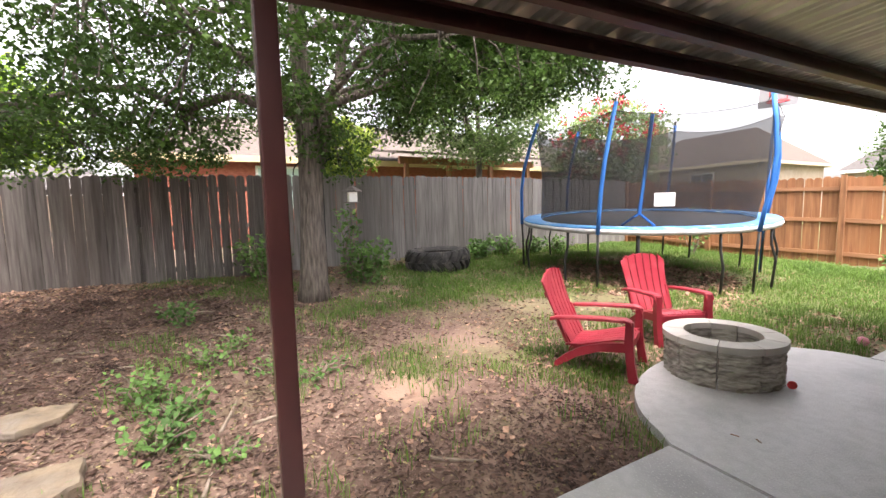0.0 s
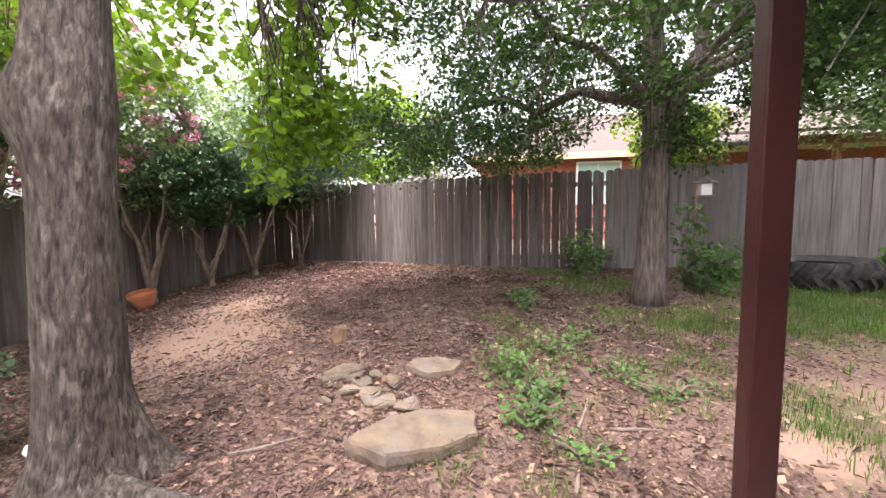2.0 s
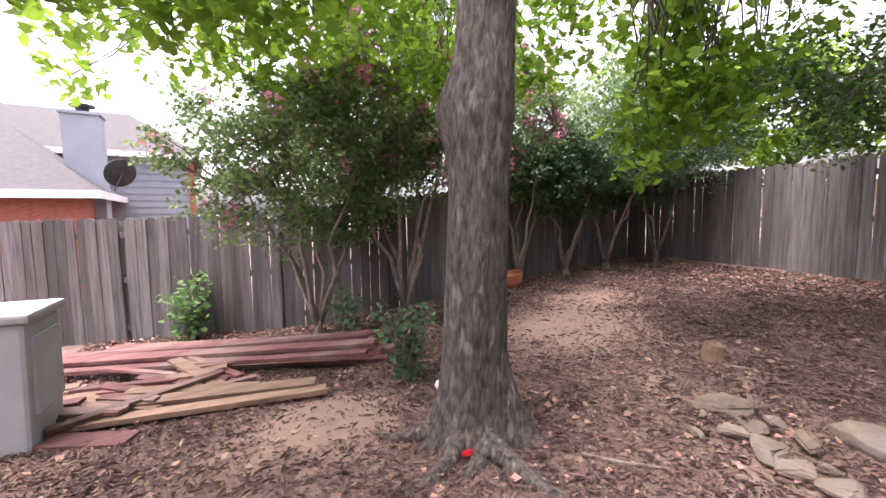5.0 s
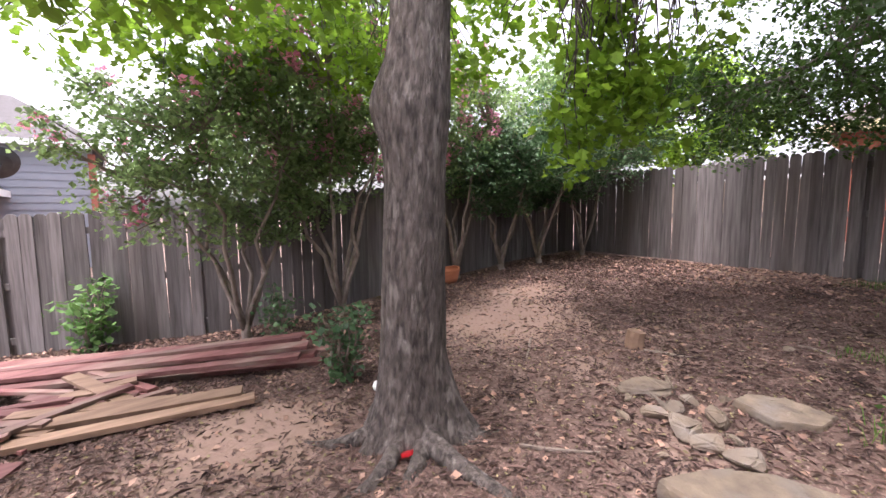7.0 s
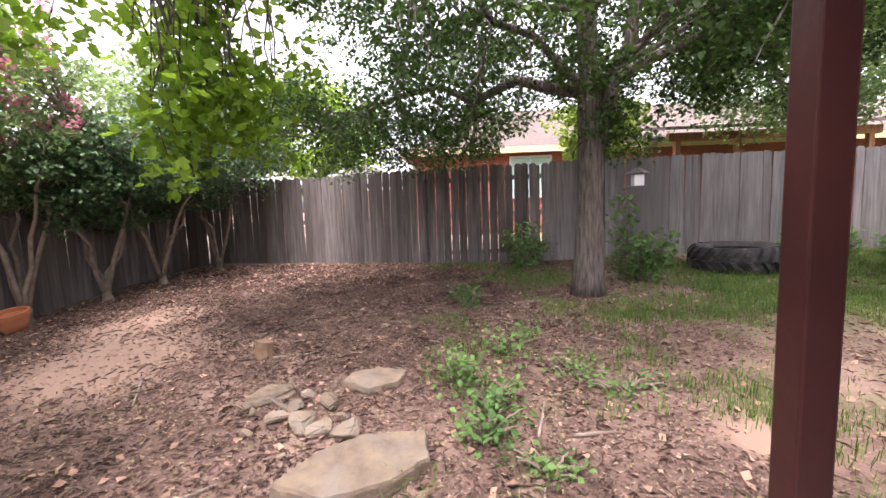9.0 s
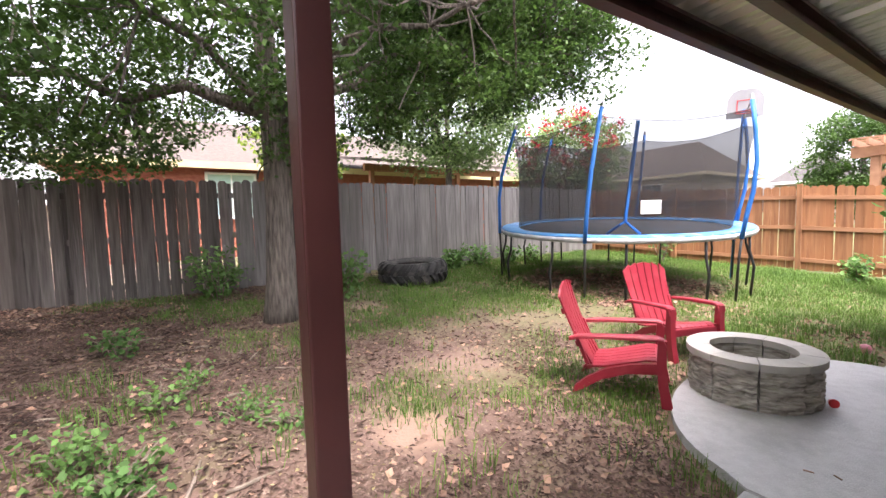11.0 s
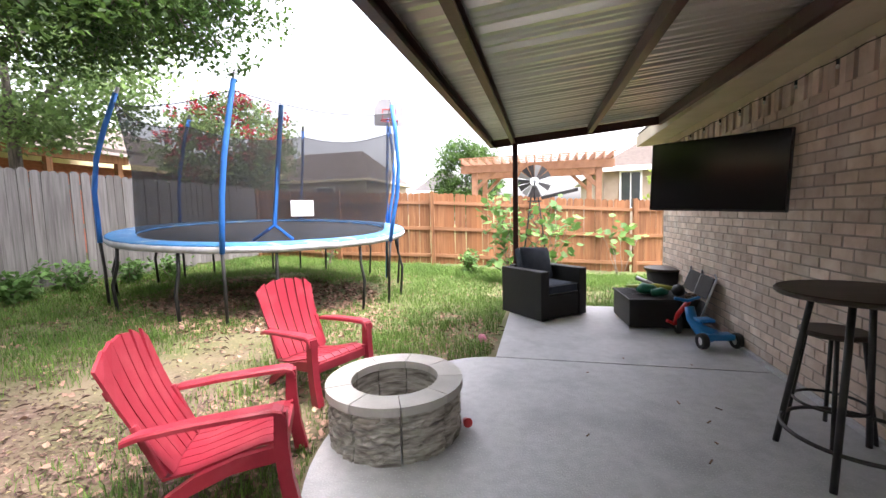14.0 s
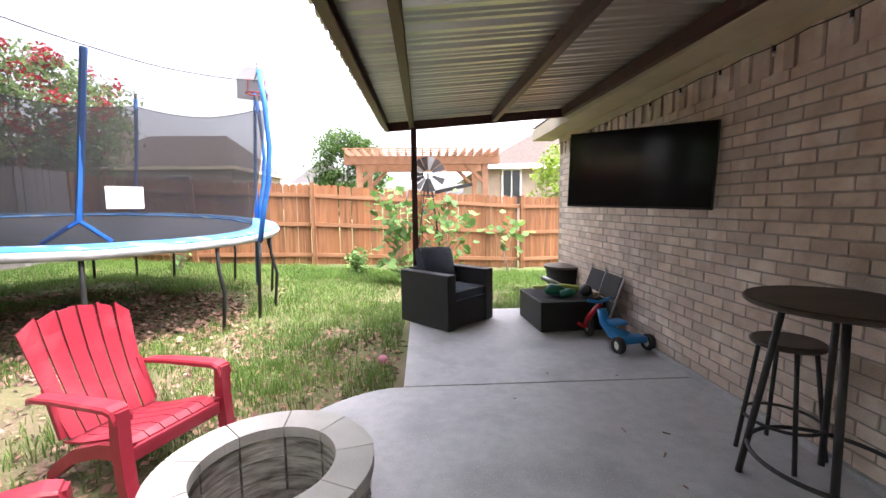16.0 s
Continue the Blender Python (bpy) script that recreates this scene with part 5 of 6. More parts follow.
armchair()
ot = thing("wicker_coffee_table", pose(-0.57, 1.5, 0, 0, 0, 4), "low black wicker table covered with toys", "table")
part("body", boxed((0.72, 0.72, 0.3), (0, 0, 0.16), 0.008), M_WICKER, ot)
part("top", boxed((0.74, 0.74, 0.02), (0, 0, 0.322), 0.005), M_WICKER, ot)
for k in range(12):
    part("weave_ridge", boxed((0.7, 0.012, 0.006), (0, -0.33 + 0.06 * k, 0.334)), M_WICKER, ot)

pl = thing("round_planter_table", pose(-0.14, 2.62, -0.16), "dark round tapered tub with a flat lid", "tub")
part("tub", lathe([(0.19, 0.0), (0.21, 0.3), (0.25, 0.62), (0.0, 0.62)], 32), M_WICKER, pl, smooth=True)
part("lid", lathe([(0.0, 0.62), (0.275, 0.62), (0.275, 0.655), (0.0, 0.665)], 32), M_DKWOOD, pl)


def folding_chair(y, lean, label):
    t = thing("folded_chair", pose(-0.28, y, 0.0, 0, lean, 0), label, "folding chair", "folded chairs against the wall")
    for s in (-1, 1):
        part("side_tube", tubed([(0, 0.2 * s, 0.0), (0, 0.2 * s, 0.62), (-0.02, 0.17 * s, 0.66)], 0.011, 8), M_CHROME, t)
    part("seat_panel", boxed((0.02, 0.37, 0.3), (0.0, 0, 0.2), 0.008), M_PANEL, t)
    part("back_panel", boxed((0.02, 0.37, 0.24), (-0.005, 0, 0.5), 0.008), M_PANEL, t)
    part("cross_tube", tubed([(0, -0.2, 0.06), (0, 0.2, 0.06)], 0.009, 6), M_CHROME, t)


folding_chair(1.62, 20, "black folding chair leaning folded on the brick wall")
folding_chair(1.2, 18, "black folding chair leaning folded on the brick wall")


def wheel(parent, x, y, r, w, yaw):
    t = part("wheel", lathe([(r * 0.55, -w / 2), (r * 0.92, -w / 2), (r, -w / 4), (r, w / 4), (r * 0.92, w / 2), (r * 0.55, w / 2)], 24, True), M_BLACK, parent, m=Matrix.Translation((x, y, r)) @ pose(0, 0, 0, 90, 0, yaw))
    part("hub", lathe([(0.0, -w * 0.3), (r * 0.56, -w * 0.3), (r * 0.56, w * 0.3), (0.0, w * 0.3)], 16), M_WHITE, t, "white hub")


tk = thing("ride_on_trike", pose(-0.26, 0.735, 0, 0, 0, 12), "blue and red plastic ride-on trike beside the wall", "toy trike")
wheel(tk, -0.17, -0.22, 0.075, 0.06, 90)
wheel(tk, 0.15, -0.22, 0.075, 0.06, 90)
wheel(tk, -0.12, 0.3, 0.1, 0.05, 75)
part("deck", boxed((0.26, 0.13, 0.06), (-0.01, -0.19, 0.11), 0.02), M_TBLUE, tk, smooth=True)
part("body", tubed([(-0.05, -0.18, 0.11), (-0.1, -0.05, 0.14), (-0.12, 0.05, 0.22), (-0.12, 0.1, 0.33)], [0.07, 0.06, 0.05, 0.045], 12), M_TBLUE, tk, smooth=True)
part("seat", boxed((0.15, 0.14, 0.035), (-0.06, -0.05, 0.235), 0.015), M_TBLUE, tk, smooth=True)
part("handlebar", tubed([(-0.26, 0.12, 0.42), (-0.13, 0.12, 0.39), (-0.0, 0.14, 0.42)], 0.016, 10), M_TBLUE, tk, smooth=True)
part("fork", tubed([(-0.12, 0.12, 0.38), (-0.15, 0.25, 0.22), (-0.15, 0.3, 0.1)], 0.025, 8), M_TRED, tk, "red fork", smooth=True)
part("pedal", tubed([(-0.24, 0.3, 0.14), (-0.16, 0.3, 0.1)], 0.018, 8), M_TRED, tk, "red pedal")


def toy(name, label, mat, x, y, pts, r):
    z = 0.336
    single(name, tubed(pts, r, 8), mat, label, "toy", "toys on the low table", smooth=True, m=pose(x, y, z))


toy("toy_truck", "green plastic toy lying on the wicker table", M_TGREEN, -0.66, 1.42, [(-0.1, 0, 0.045), (-0.04, 0.02, 0.07), (0.06, -0.02, 0.06), (0.12, 0, 0.04)], [0.035, 0.07, 0.055, 0.03])
toy("toy_truck", "green plastic toy lying on the wicker table", M_TGREEN, -0.56, 1.3, [(-0.07, 0, 0.04), (0.03, 0.03, 0.05), (0.1, 0.05, 0.04)], [0.04, 0.05, 0.03])
toy("toy_blaster", "lime plastic toy blaster lying on the table", M_TYEL, -0.5, 1.48, [(-0.2, 0.02, 0.08), (-0.05, 0.0, 0.09), (0.1, -0.02, 0.07), (0.22, -0.03, 0.05)], [0.02, 0.03, 0.028, 0.015])
toy("toy_blaster", "lime plastic toy blaster lying on the table", M_TYEL, -0.62, 1.62, [(-0.22, 0.04, 0.05), (0.0, 0.0, 0.06), (0.2, -0.03, 0.05)], [0.016, 0.028, 0.02])
toy("toy_ball", "black toy ball lying on the table", M_BLACK, -0.36, 1.3, [(0, -0.075, 0.075), (0, -0.05, 0.075), (0, 0, 0.075), (0, 0.05, 0.075), (0, 0.075, 0.075)], [0.015, 0.055, 0.075, 0.055, 0.015])
toy("toy_tube", "grey foam tube leaning on the table", M_CHROME, -0.55, 1.66, [(-0.15, 0.12, 0.14), (0.0, 0.05, 0.08), (0.1, 0.0, 0.03)], 0.025)
toy("toy_rope", "tangled orange rope on the table", M_PLANKB, -0.26, 1.24, [(0.02 + 0.07 * math.cos(k), 0.06 * math.sin(k * 1.3), 0.02 + 0.012 * (k % 3)) for k in range(14)], 0.009)


# television on its swivel arm
tv = thing("television", Matrix.Translation((-0.465, 0.15, 1.615)) @ pose(0, 0, 0, 0, 2, -46.9), "large black flat television on a swivel wall mount", "television")
part("panel", boxed((1.085, 0.035, 0.615), (0, 0, 0), 0.006), M_BLACK, tv)
part("screen", boxed((1.065, 0.004, 0.59), (0, -0.0205, 0.004)), M_SCREEN, tv, "glossy black screen")
part("back_box", boxed((0.7, 0.05, 0.36), (0, 0.04, -0.08), 0.01), M_BLACK, tv)
part("mount_arm", tubed([(0.0, 0.06, 0.0), (0.2, 0.28, 0.0), (0.16, 0.36, 0.0)], 0.022, 8), M_BLACK, tv)

# bar table and stools
bt = thing("bar_table", pose(-0.33, -1.37, 0), "tall round bar table with dark wood top and iron legs", "table")
part("tabletop", lathe([(0.0, 0.888), (0.34, 0.888), (0.35, 0.896), (0.35, 0.909), (0.34, 0.916), (0.0, 0.916)], 48), M_DKWOOD, bt, "dark walnut round top")
for k in range(4):
    a = radians(137 + 90 * k)
    part("leg", tubed([(0.19 * math.cos(a), 0.19 * math.sin(a), 0.895), (0.32 * math.cos(a), 0.32 * math.sin(a), 0.0)], 0.0155, 10), M_IRON, bt, smooth=True)
part("foot_ring", lathe([(0.294 + 0.01 * math.cos(k * 0.785), 0.18 + 0.011 * math.sin(k * 0.785)) for k in range(8)], 48, True), M_IRON, bt, smooth=True)


def stool(x, y, yaw):
    t = thing("bar_stool", pose(x, y, 0, 0, 0, yaw), "round bar stool with dark wood seat and iron legs", "stool", "bar stools")
    part("seat", lathe([(0.0, 0.6), (0.155, 0.6), (0.162, 0.61), (0.162, 0.622), (0.15, 0.63), (0.0, 0.63)], 36), M_DKWOOD, t, "dark walnut seat")
    for k in range(4):
        a = radians(45 + 90 * k)
        part("leg", tubed([(0.12 * math.cos(a), 0.12 * math.sin(a), 0.61), (0.195 * math.cos(a), 0.195 * math.sin(a), 0.0)], 0.0115, 8), M_IRON, t, smooth=True)
    part("foot_ring", lathe([(0.168 + 0.008 * math.cos(k * 0.785), 0.2 + 0.009 * math.sin(k * 0.785)) for k in range(8)], 36, True), M_IRON, t, smooth=True)


stool(-0.24, -1.03, 20)

# string lights under the eave
sl = thing("string_lights", pose(0, 0, 0), "string of small clear bulbs hung under the eave", "string lights")
cord = []
for k in range(60):
    y = -3.0 + 6.4 * k / 59
    cord.append((-0.06, y, 2.255 - 0.012 * abs(math.sin(k * math.pi / 4))))
part("cord", tubed(cord, 0.004, 5), M_BLACK, sl)
for k in range(2, 60, 4):
    x, y, z = cord[k]
    part("socket", tubed([(x, y, z + 0.004), (x, y, z - 0.03)], 0.009, 6), M_BLACK, sl)
    part("bulb", tubed([(x, y, z - 0.03), (x, y, z - 0.04), (x, y, z - 0.052), (x, y, z - 0.058)], [0.005, 0.011, 0.01, 0.003], 8), M_BULB, sl, smooth=True)


# ---- windmill and vines ----
def windmill(x, y):
    z = gz(x, y) - 0.03
    t = thing("garden_windmill", pose(x, y, z), "ornamental metal garden windmill with a lattice tower", "windmill")
    h = 1.92
    for sx, sy in ((1, 1), (1, -1), (-1, 1), (-1, -1)):
        part("tower_leg", tubed([(0.3 * sx, 0.3 * sy, 0), (0.06 * sx, 0.06 * sy, h)], 0.014, 6), M_BLACK, t)
    for k in range(4):
        z0, z1 = 0.1 + k * 0.45, 0.55 + k * 0.45
        w0, w1 = 0.3 - 0.24 * z0 / h, 0.3 - 0.24 * z1 / h
        for a in range(4):
            ca, sa2 = math.cos(a * math.pi / 2), math.sin(a * math.pi / 2)
            p = [(w0 * ca - w0 * sa2, w0 * sa2 + w0 * ca, z0), (w1 * ca + w1 * sa2, w1 * sa2 - w1 * ca, z1)]
            part("brace", tubed(p, 0.006, 5), M_BLACK, t)
            q = [(w1 * ca - w1 * sa2, w1 * sa2 + w1 * ca, z1), (w1 * ca + w1 * sa2, w1 * sa2 - w1 * ca, z1)]
            part("brace", tubed(q, 0.006, 5), M_BLACK, t)
    part("platform", boxed((0.28, 0.28, 0.02), (0, 0, h - 0.2)), M_BLACK, t)
    for k in range(14):
        a = 2 * math.pi * k / 14
        bm = bmesh.new()
        pts = [(0.09, -0.02), (0.33, -0.062), (0.33, 0.062), (0.09, 0.02)]
        lo = [bm.verts.new((p, 0.012 * q / 0.06, q)) for p, q in pts]
        hi = [bm.verts.new((p, 0.012 * q / 0.06 + 0.004, q)) for p, q in pts]
        bm.faces.new(lo)
        bm.faces.new(list(reversed(hi)))
        for i in range(4):
            bm.faces.new((lo[i], lo[(i + 1) % 4], hi[(i + 1) % 4], hi[i]))
        part("blade", bm, M_IRON if k % 3 else M_CHROME, t, m=Matrix.Translation((0, -0.14, h + 0.2)) @ pose(0, 0, 0, 0, -math.degrees(a), 0))
    part("hub", tubed([(0, -0.17, h + 0.2), (0, 0.05, h + 0.2)], 0.03, 10), M_CHROME, t)
    part("mast", tubed([(0, 0, h - 0.2), (0, 0, h + 0.22)], 0.016, 8), M_BLACK, t)
    part("tail", boxed((0.75, 0.006, 0.07), (0.5, 0.05, h - 0.06), 0.0, (0, -12, 0)), M_IRON, t, "dark tail vane")


windmill(-2.0, 5.0)


def leafy(name, label, x, y, n, rad, h, size, mat, seed, stems=6, lobed=False, z0=0.0, category="plant"):
    z = gz(x, y)
    t = thing(name, pose(x, y, z - 0.02), label, category)
    r, rng = random.Random(seed), np.random.default_rng(seed)
    bm = bmesh.new()
    pts = []
    for k in range(stems):
        a, q = r.uniform(0, 6.28), rad * r.uniform(0.25, 0.9)
        e = (q * math.cos(a), q * math.sin(a), h * r.uniform(0.6, 1.0))
        path = bend((q * 0.15 * math.cos(a), q * 0.15 * math.sin(a), 0), e, r, 0.1, 6, 0.08)
        tube(bm, path, [0.008 * (1 - 0.7 * i / 6) + 0.0015 for i in range(7)], 5)
        for p in path[1:]:
            if p.z >= z0:
                pts.append(np.asarray(p) + rng.normal(0, rad * (0.36 if "vine" in name else 0.22), (max(1, n // (stems * 6)), 3)) * (1, 1, 0.7))
    part("stem_mass", bm, M_TWIG, t)["kind"] = "stuff"
    allp = np.concatenate(pts)
    allp[:, 2] = np.maximum(allp[:, 2], 0.03)
    leaf_mesh("leaves", allp, size, mat, t, rng, 0.6, 0.5, lobed)


leafy("climbing_vine", "tall leafy vine growing up round the windmill", -2.45, 4.7, 200, 0.5, 2.1, 0.15, M_WEED, 61, 7, True)
leafy("climbing_vine", "leafy vine growing up round the windmill", -1.75, 4.75, 170, 0.6, 1.6, 0.15, M_WEED, 62, 8, True)
leafy("climbing_vine", "big-leaved vine trailing over the stained fence", -0.1, 6.3, 80, 0.6, 1.2, 0.19, M_WEED, 63, 5, True, 0.7)
leafy("shrub", "dark leafy shrub between the boards and the tree", -2.88, -8.6, 420, 0.26, 0.75, 0.06, M_LEAFG, 64, 12)
leafy("shrub", "bright leafy bush against the side fence", -1.3, -12.3, 420, 0.4, 0.9, 0.08, M_WEED, 65, 12, True)
leafy("shrub", "small leafy bush beside the crape myrtle", -3.0, -10.6, 300, 0.28, 0.7, 0.06, M_LEAFG, 66, 9)
for k, (x, y, rad, h, n, sz) in enumerate(((-7.55, -2.9, 0.42, 0.75, 420, 0.08), (-8.6, -4.4, 0.4, 0.8, 380, 0.08), (-7.8, -3.1, 0.25, 1.3, 200, 0.08), (-9.0, -4.4, 0.5, 0.5, 300, 0.08), (-9.0, 0.35, 0.4, 0.4, 300, 0.09), (-9.1, 1.1, 0.4, 0.45, 300, 0.09), (-9.0, 1.9, 0.35, 0.4, 260, 0.08), (-8.9, 2.7, 0.35, 0.4, 240, 0.08), (-6.35, -5.4, 0.25, 0.3, 200, 0.05), (-4.5, -5.5, 0.3, 0.24, 240, 0.04), (-4.15, -5.3, 0.32, 0.2, 220, 0.04), (-5.0, -5.1, 0.3, 0.2, 200, 0.04), (-3.8, -5.35, 0.3, 0.18, 200, 0.04), (-4.6, -4.65, 0.3, 0.12, 180, 0.035), (-4.35, -4.35, 0.3, 0.12, 160, 0.035), (-3.55, -5.0, 0.25, 0.12, 140, 0.035), (-5.3, -4.9, 0.25, 0.14, 140, 0.035), (-6.9, 5.2, 0.3, 1.2, 130, 0.08), (-3.5, 5.6, 0.35, 0.5, 240, 0.08))):
    leafy("weed_plant", "leafy green weeds growing out of the soil", x, y, n, rad, h, sz, M_WEED, 70 + k, 10, k % 2 == 0, category="weed")


# ---- neighbouring houses ----
def gable_house(name, label, x0, x1, y0, y1, ze, zr, wall, roof, along, trim=M_WHITE, zb=-1.0, over=0.4):
    """Walls, pitched roof with eaves; along: axis of the ridge."""
    t = thing(name, pose(0, 0, 0), label, "house")
    part("wall", boxed((x1 - x0, y1 - y0, ze - zb), ((x0 + x1) / 2, (y0 + y1) / 2, (ze + zb) / 2)), wall, t)
    bm = bmesh.new()
    o = over
    if along == "y":
        xm = (x0 + x1) / 2
        hip = min(2.2, (y1 - y0) * 0.3)
        pts = [(x0 - o, y0 - o, ze), (x1 + o, y0 - o, ze), (x1 + o, y1 + o, ze), (x0 - o, y1 + o, ze), (xm, y0 + hip, zr), (xm, y1 - hip, zr)]
        fs = [(0, 1, 4), (1, 2, 5, 4), (2, 3, 5), (3, 0, 4, 5), (3, 2, 1, 0)]
    else:
        ym = (y0 + y1) / 2
        hip = min(2.2, (x1 - x0) * 0.3)
        pts = [(x0 - o, y0 - o, ze), (x1 + o, y0 - o, ze), (x1 + o, y1 + o, ze), (x0 - o, y1 + o, ze), (x0 + hip, ym, zr), (x1 - hip, ym, zr)]
        fs = [(0, 1, 5, 4), (1, 2, 5), (2, 3, 4, 5), (3, 0, 4), (3, 2, 1, 0)]
    v = [bm.verts.new(p) for p in pts]
    for f in fs:
        bm.faces.new([v[i] for i in f])
    part("roof", bm, roof, t, m=pose(0, 0, 0.02))
    for sx in (x0 - o, x1 + o):
        part("fascia", boxed((0.04, y1 - y0 + 2 * o + 0.1, 0.2), (sx + (0.022 if sx > x0 else -0.022), (y0 + y1) / 2, ze - 0.06)), trim, t)
    for sy in (y0 - o, y1 + o):
        part("fascia", boxed((x1 - x0 + 2 * o, 0.04, 0.2), ((x0 + x1) / 2, sy + (0.022 if sy > y0 else -0.022), ze - 0.06)), trim, t)
    return t


def window(t, axis, at, c, z, w, h, glass, out):
    """Framed window on a wall face: axis is the wall's normal."""
    def put(name, size, off, mat, label=""):
        sw, sd, sh = size
        o1, o2, o3 = off
        if axis == "x":
            part(name, boxed((sd, sw, sh), (at + out * o2, c + o1, z + o3), 0.003), mat, t, label)
        else:
            part(name, boxed((sw, sd, sh), (c + o1, at + out * o2, z + o3), 0.003), mat, t, label)
    put("pane", (w, 0.03, h), (0, 0.02, 0), glass)
    for s in (-1, 1):
        put("window_frame", (0.07, 0.06, h + 0.14), (s * (w / 2 + 0.035), 0.035, 0), M_WHITE)
        put("window_frame", (w, 0.06, 0.07), (0, 0.035, s * (h / 2 + 0.035)), M_WHITE)
    put("window_frame", (0.04, 0.05, h), (0, 0.03, 0), M_WHITE)


h1 = gable_house("neighbour_house", "single-storey red brick house behind the grey fence", -24, -16, -7.2, 13.0, 3.25, 5.4, M_REDBRICK, M_SHINGB, "y", M_YTRIM)
window(h1, "x", -16, -3.2, 2.3, 1.3, 1.3, M_BLIND, 1)
window(h1, "x", -16, 9.3, 2.3, 1.2, 1.0, M_GLASS, 1)
for yy in (0.4, 2.0, 3.7, 5.4):
    part("porch_post", boxed((0.14, 0.14, 3.4), (-13.4, yy, 1.3), 0.01), M_CEDAR, h1)
part("porch_beam", boxed((0.16, 5.5, 0.22), (-13.4, 2.9, 3.05)), M_CEDAR, h1)
bm = prism([(-16, -0.1), (-13.0, -0.1), (-13.0, 5.9), (-16, 5.9)], 3.2, 3.28)
for v in bm.verts:
    v.co.z += (-13.0 - v.co.x) * 0.16
part("porch_roof", bm, M_SHINGB, h1)
gable_house("neighbour_house", "low house with a grey shingle roof far behind the fence", -31, -25, -14.5, -8.8, 2.6, 4.2, M_TANWALL, M_SHINGLE, "x")
h2 = gable_house("neighbour_house", "low red brick house with white eaves beside a taller one", 0.95, 9.9, -27, -19.3, 1.9, 4.05, M_REDBRICK, M_SHINGLE, "x", M_WHITE)
part("chimney", boxed((0.85, 0.8, 5.2), (1.1, -21.2, 1.55)), M_SIDING, h2, "pale sided chimney")
part("chimney_cap", boxed((0.95, 0.9, 0.08), (1.1, -21.2, 4.17), 0.01), M_SIDING, h2)
part("chimney_flue", lathe([(0.16, 4.2), (0.16, 4.4), (0.3, 4.4), (0.3, 4.45), (0.0, 4.52)], 16), M_BLACK, h2, m=pose(1.1, -21.2, 0))
part("dish", lathe([(0.0, 0.0), (0.2, 0.03), (0.38, 0.1), (0.38, 0.115), (0.2, 0.045), (0.0, 0.015)], 24), M_BLACK, h2, "grey satellite dish", m=pose(0.12, -19.5, 2.4, 70, 0, 30))
part("dish_arm", tubed([(0.3, -19.4, 1.95), (0.12, -19.5, 2.4)], 0.02, 6), M_BLACK, h2)
h3 = gable_house("neighbour_house", "two-storey house with white lap siding and grey roof", -1.5, 9, -33, -24, 3.5, 5.7, M_SIDING, M_SHINGLE, "x")
for k in range(14):
    part("siding_board", boxed((10.4, 0.025, 0.17), (3.75, -23.985, 0.0 + 0.24 * k)), M_SIDING, h3)
part("corner_trim", boxed((0.2, 0.1, 4.2), (-1.47, -23.95, 1.1)), M_REDBRICK, h3)
h6 = gable_house("neighbour_house", "distant house with a pale sided chimney", -24, -15, -26, -19, 3.2, 5.0, M_TANWALL, M_SHINGLE, "x")
part("chimney", boxed((0.9, 0.8, 3.2), (-17.2, -18.6, 4.6)), M_SIDING, h6)
part("chimney_flue", lathe([(0.15, 6.2), (0.15, 6.45), (0.25, 6.45), (0.0, 6.55)], 14), M_BLACK, h6, m=pose(-17.2, -18.6, 0))
h4 = gable_house("neighbour_house", "tan two-storey house with brown roof beyond the stained fence", -24, -14.2, 24, 33, 4.0, 6.7, M_TANWALL, M_SHINGB, "x", M_TRIM)
window(h4, "y", 24, -17.5, 3.0, 1.4, 0.9, M_GLASS, -1)
part("chimney", boxed((1.2, 1.0, 4.5), (-21.2, 24.4, 5.0)), M_TANWALL, h4)
gable_house("neighbour_house", "low house with grey gable far beyond the fence", -14.0, -9.5, 36, 44, 3.6, 6.0, M_TANWALL, M_SHINGLE, "y", M_WHITE)
h5 = gable_house("neighbour_house", "tan brick house with pale eaves next door", 0.6, 9, 14, 24, 3.0, 5.6, M_TANWALL, M_SHINGB, "y", M_WHITE)
window(h5, "y", 14, 1.6, 2.1, 0.7, 1.4, M_GLASS, -1)


def pergola():
    t = thing("pergola", pose(0, 0, 0), "light brown timber pergola behind the stained fence", "pergola")
    for x in (-4.12, -0.05):
        for y in (10.5, 13.2):
            part("post", boxed((0.19, 0.19, 3.4), (x, y, 1.2), 0.008), M_PINK, t)
            for s in ((1,) if x < -2 else (-1,)):
                part("knee_brace", boxed((0.9, 0.1, 0.12), (x + s * 0.36, y, 2.45), 0.005, (0, -45 * s, 0)), M_PINK, t)
    for y in (10.36, 10.64, 13.06, 13.34):
        part("beam", boxed((5.0, 0.045, 0.26), (-2.08, y, 2.84), 0.006), M_PINK, t)
    for k in range(19):
        x = -4.45 + 4.75 * k / 18
        part("rafter", boxed((0.045, 4.0, 0.17), (x, 11.85, 3.06), 0.004), M_PINK, t)
    for k in range(8):
        part("purlin", boxed((5.0, 0.045, 0.04), (-2.08, 10.1 + 0.5 * k, 3.17)), M_PINK, t)


pergola()

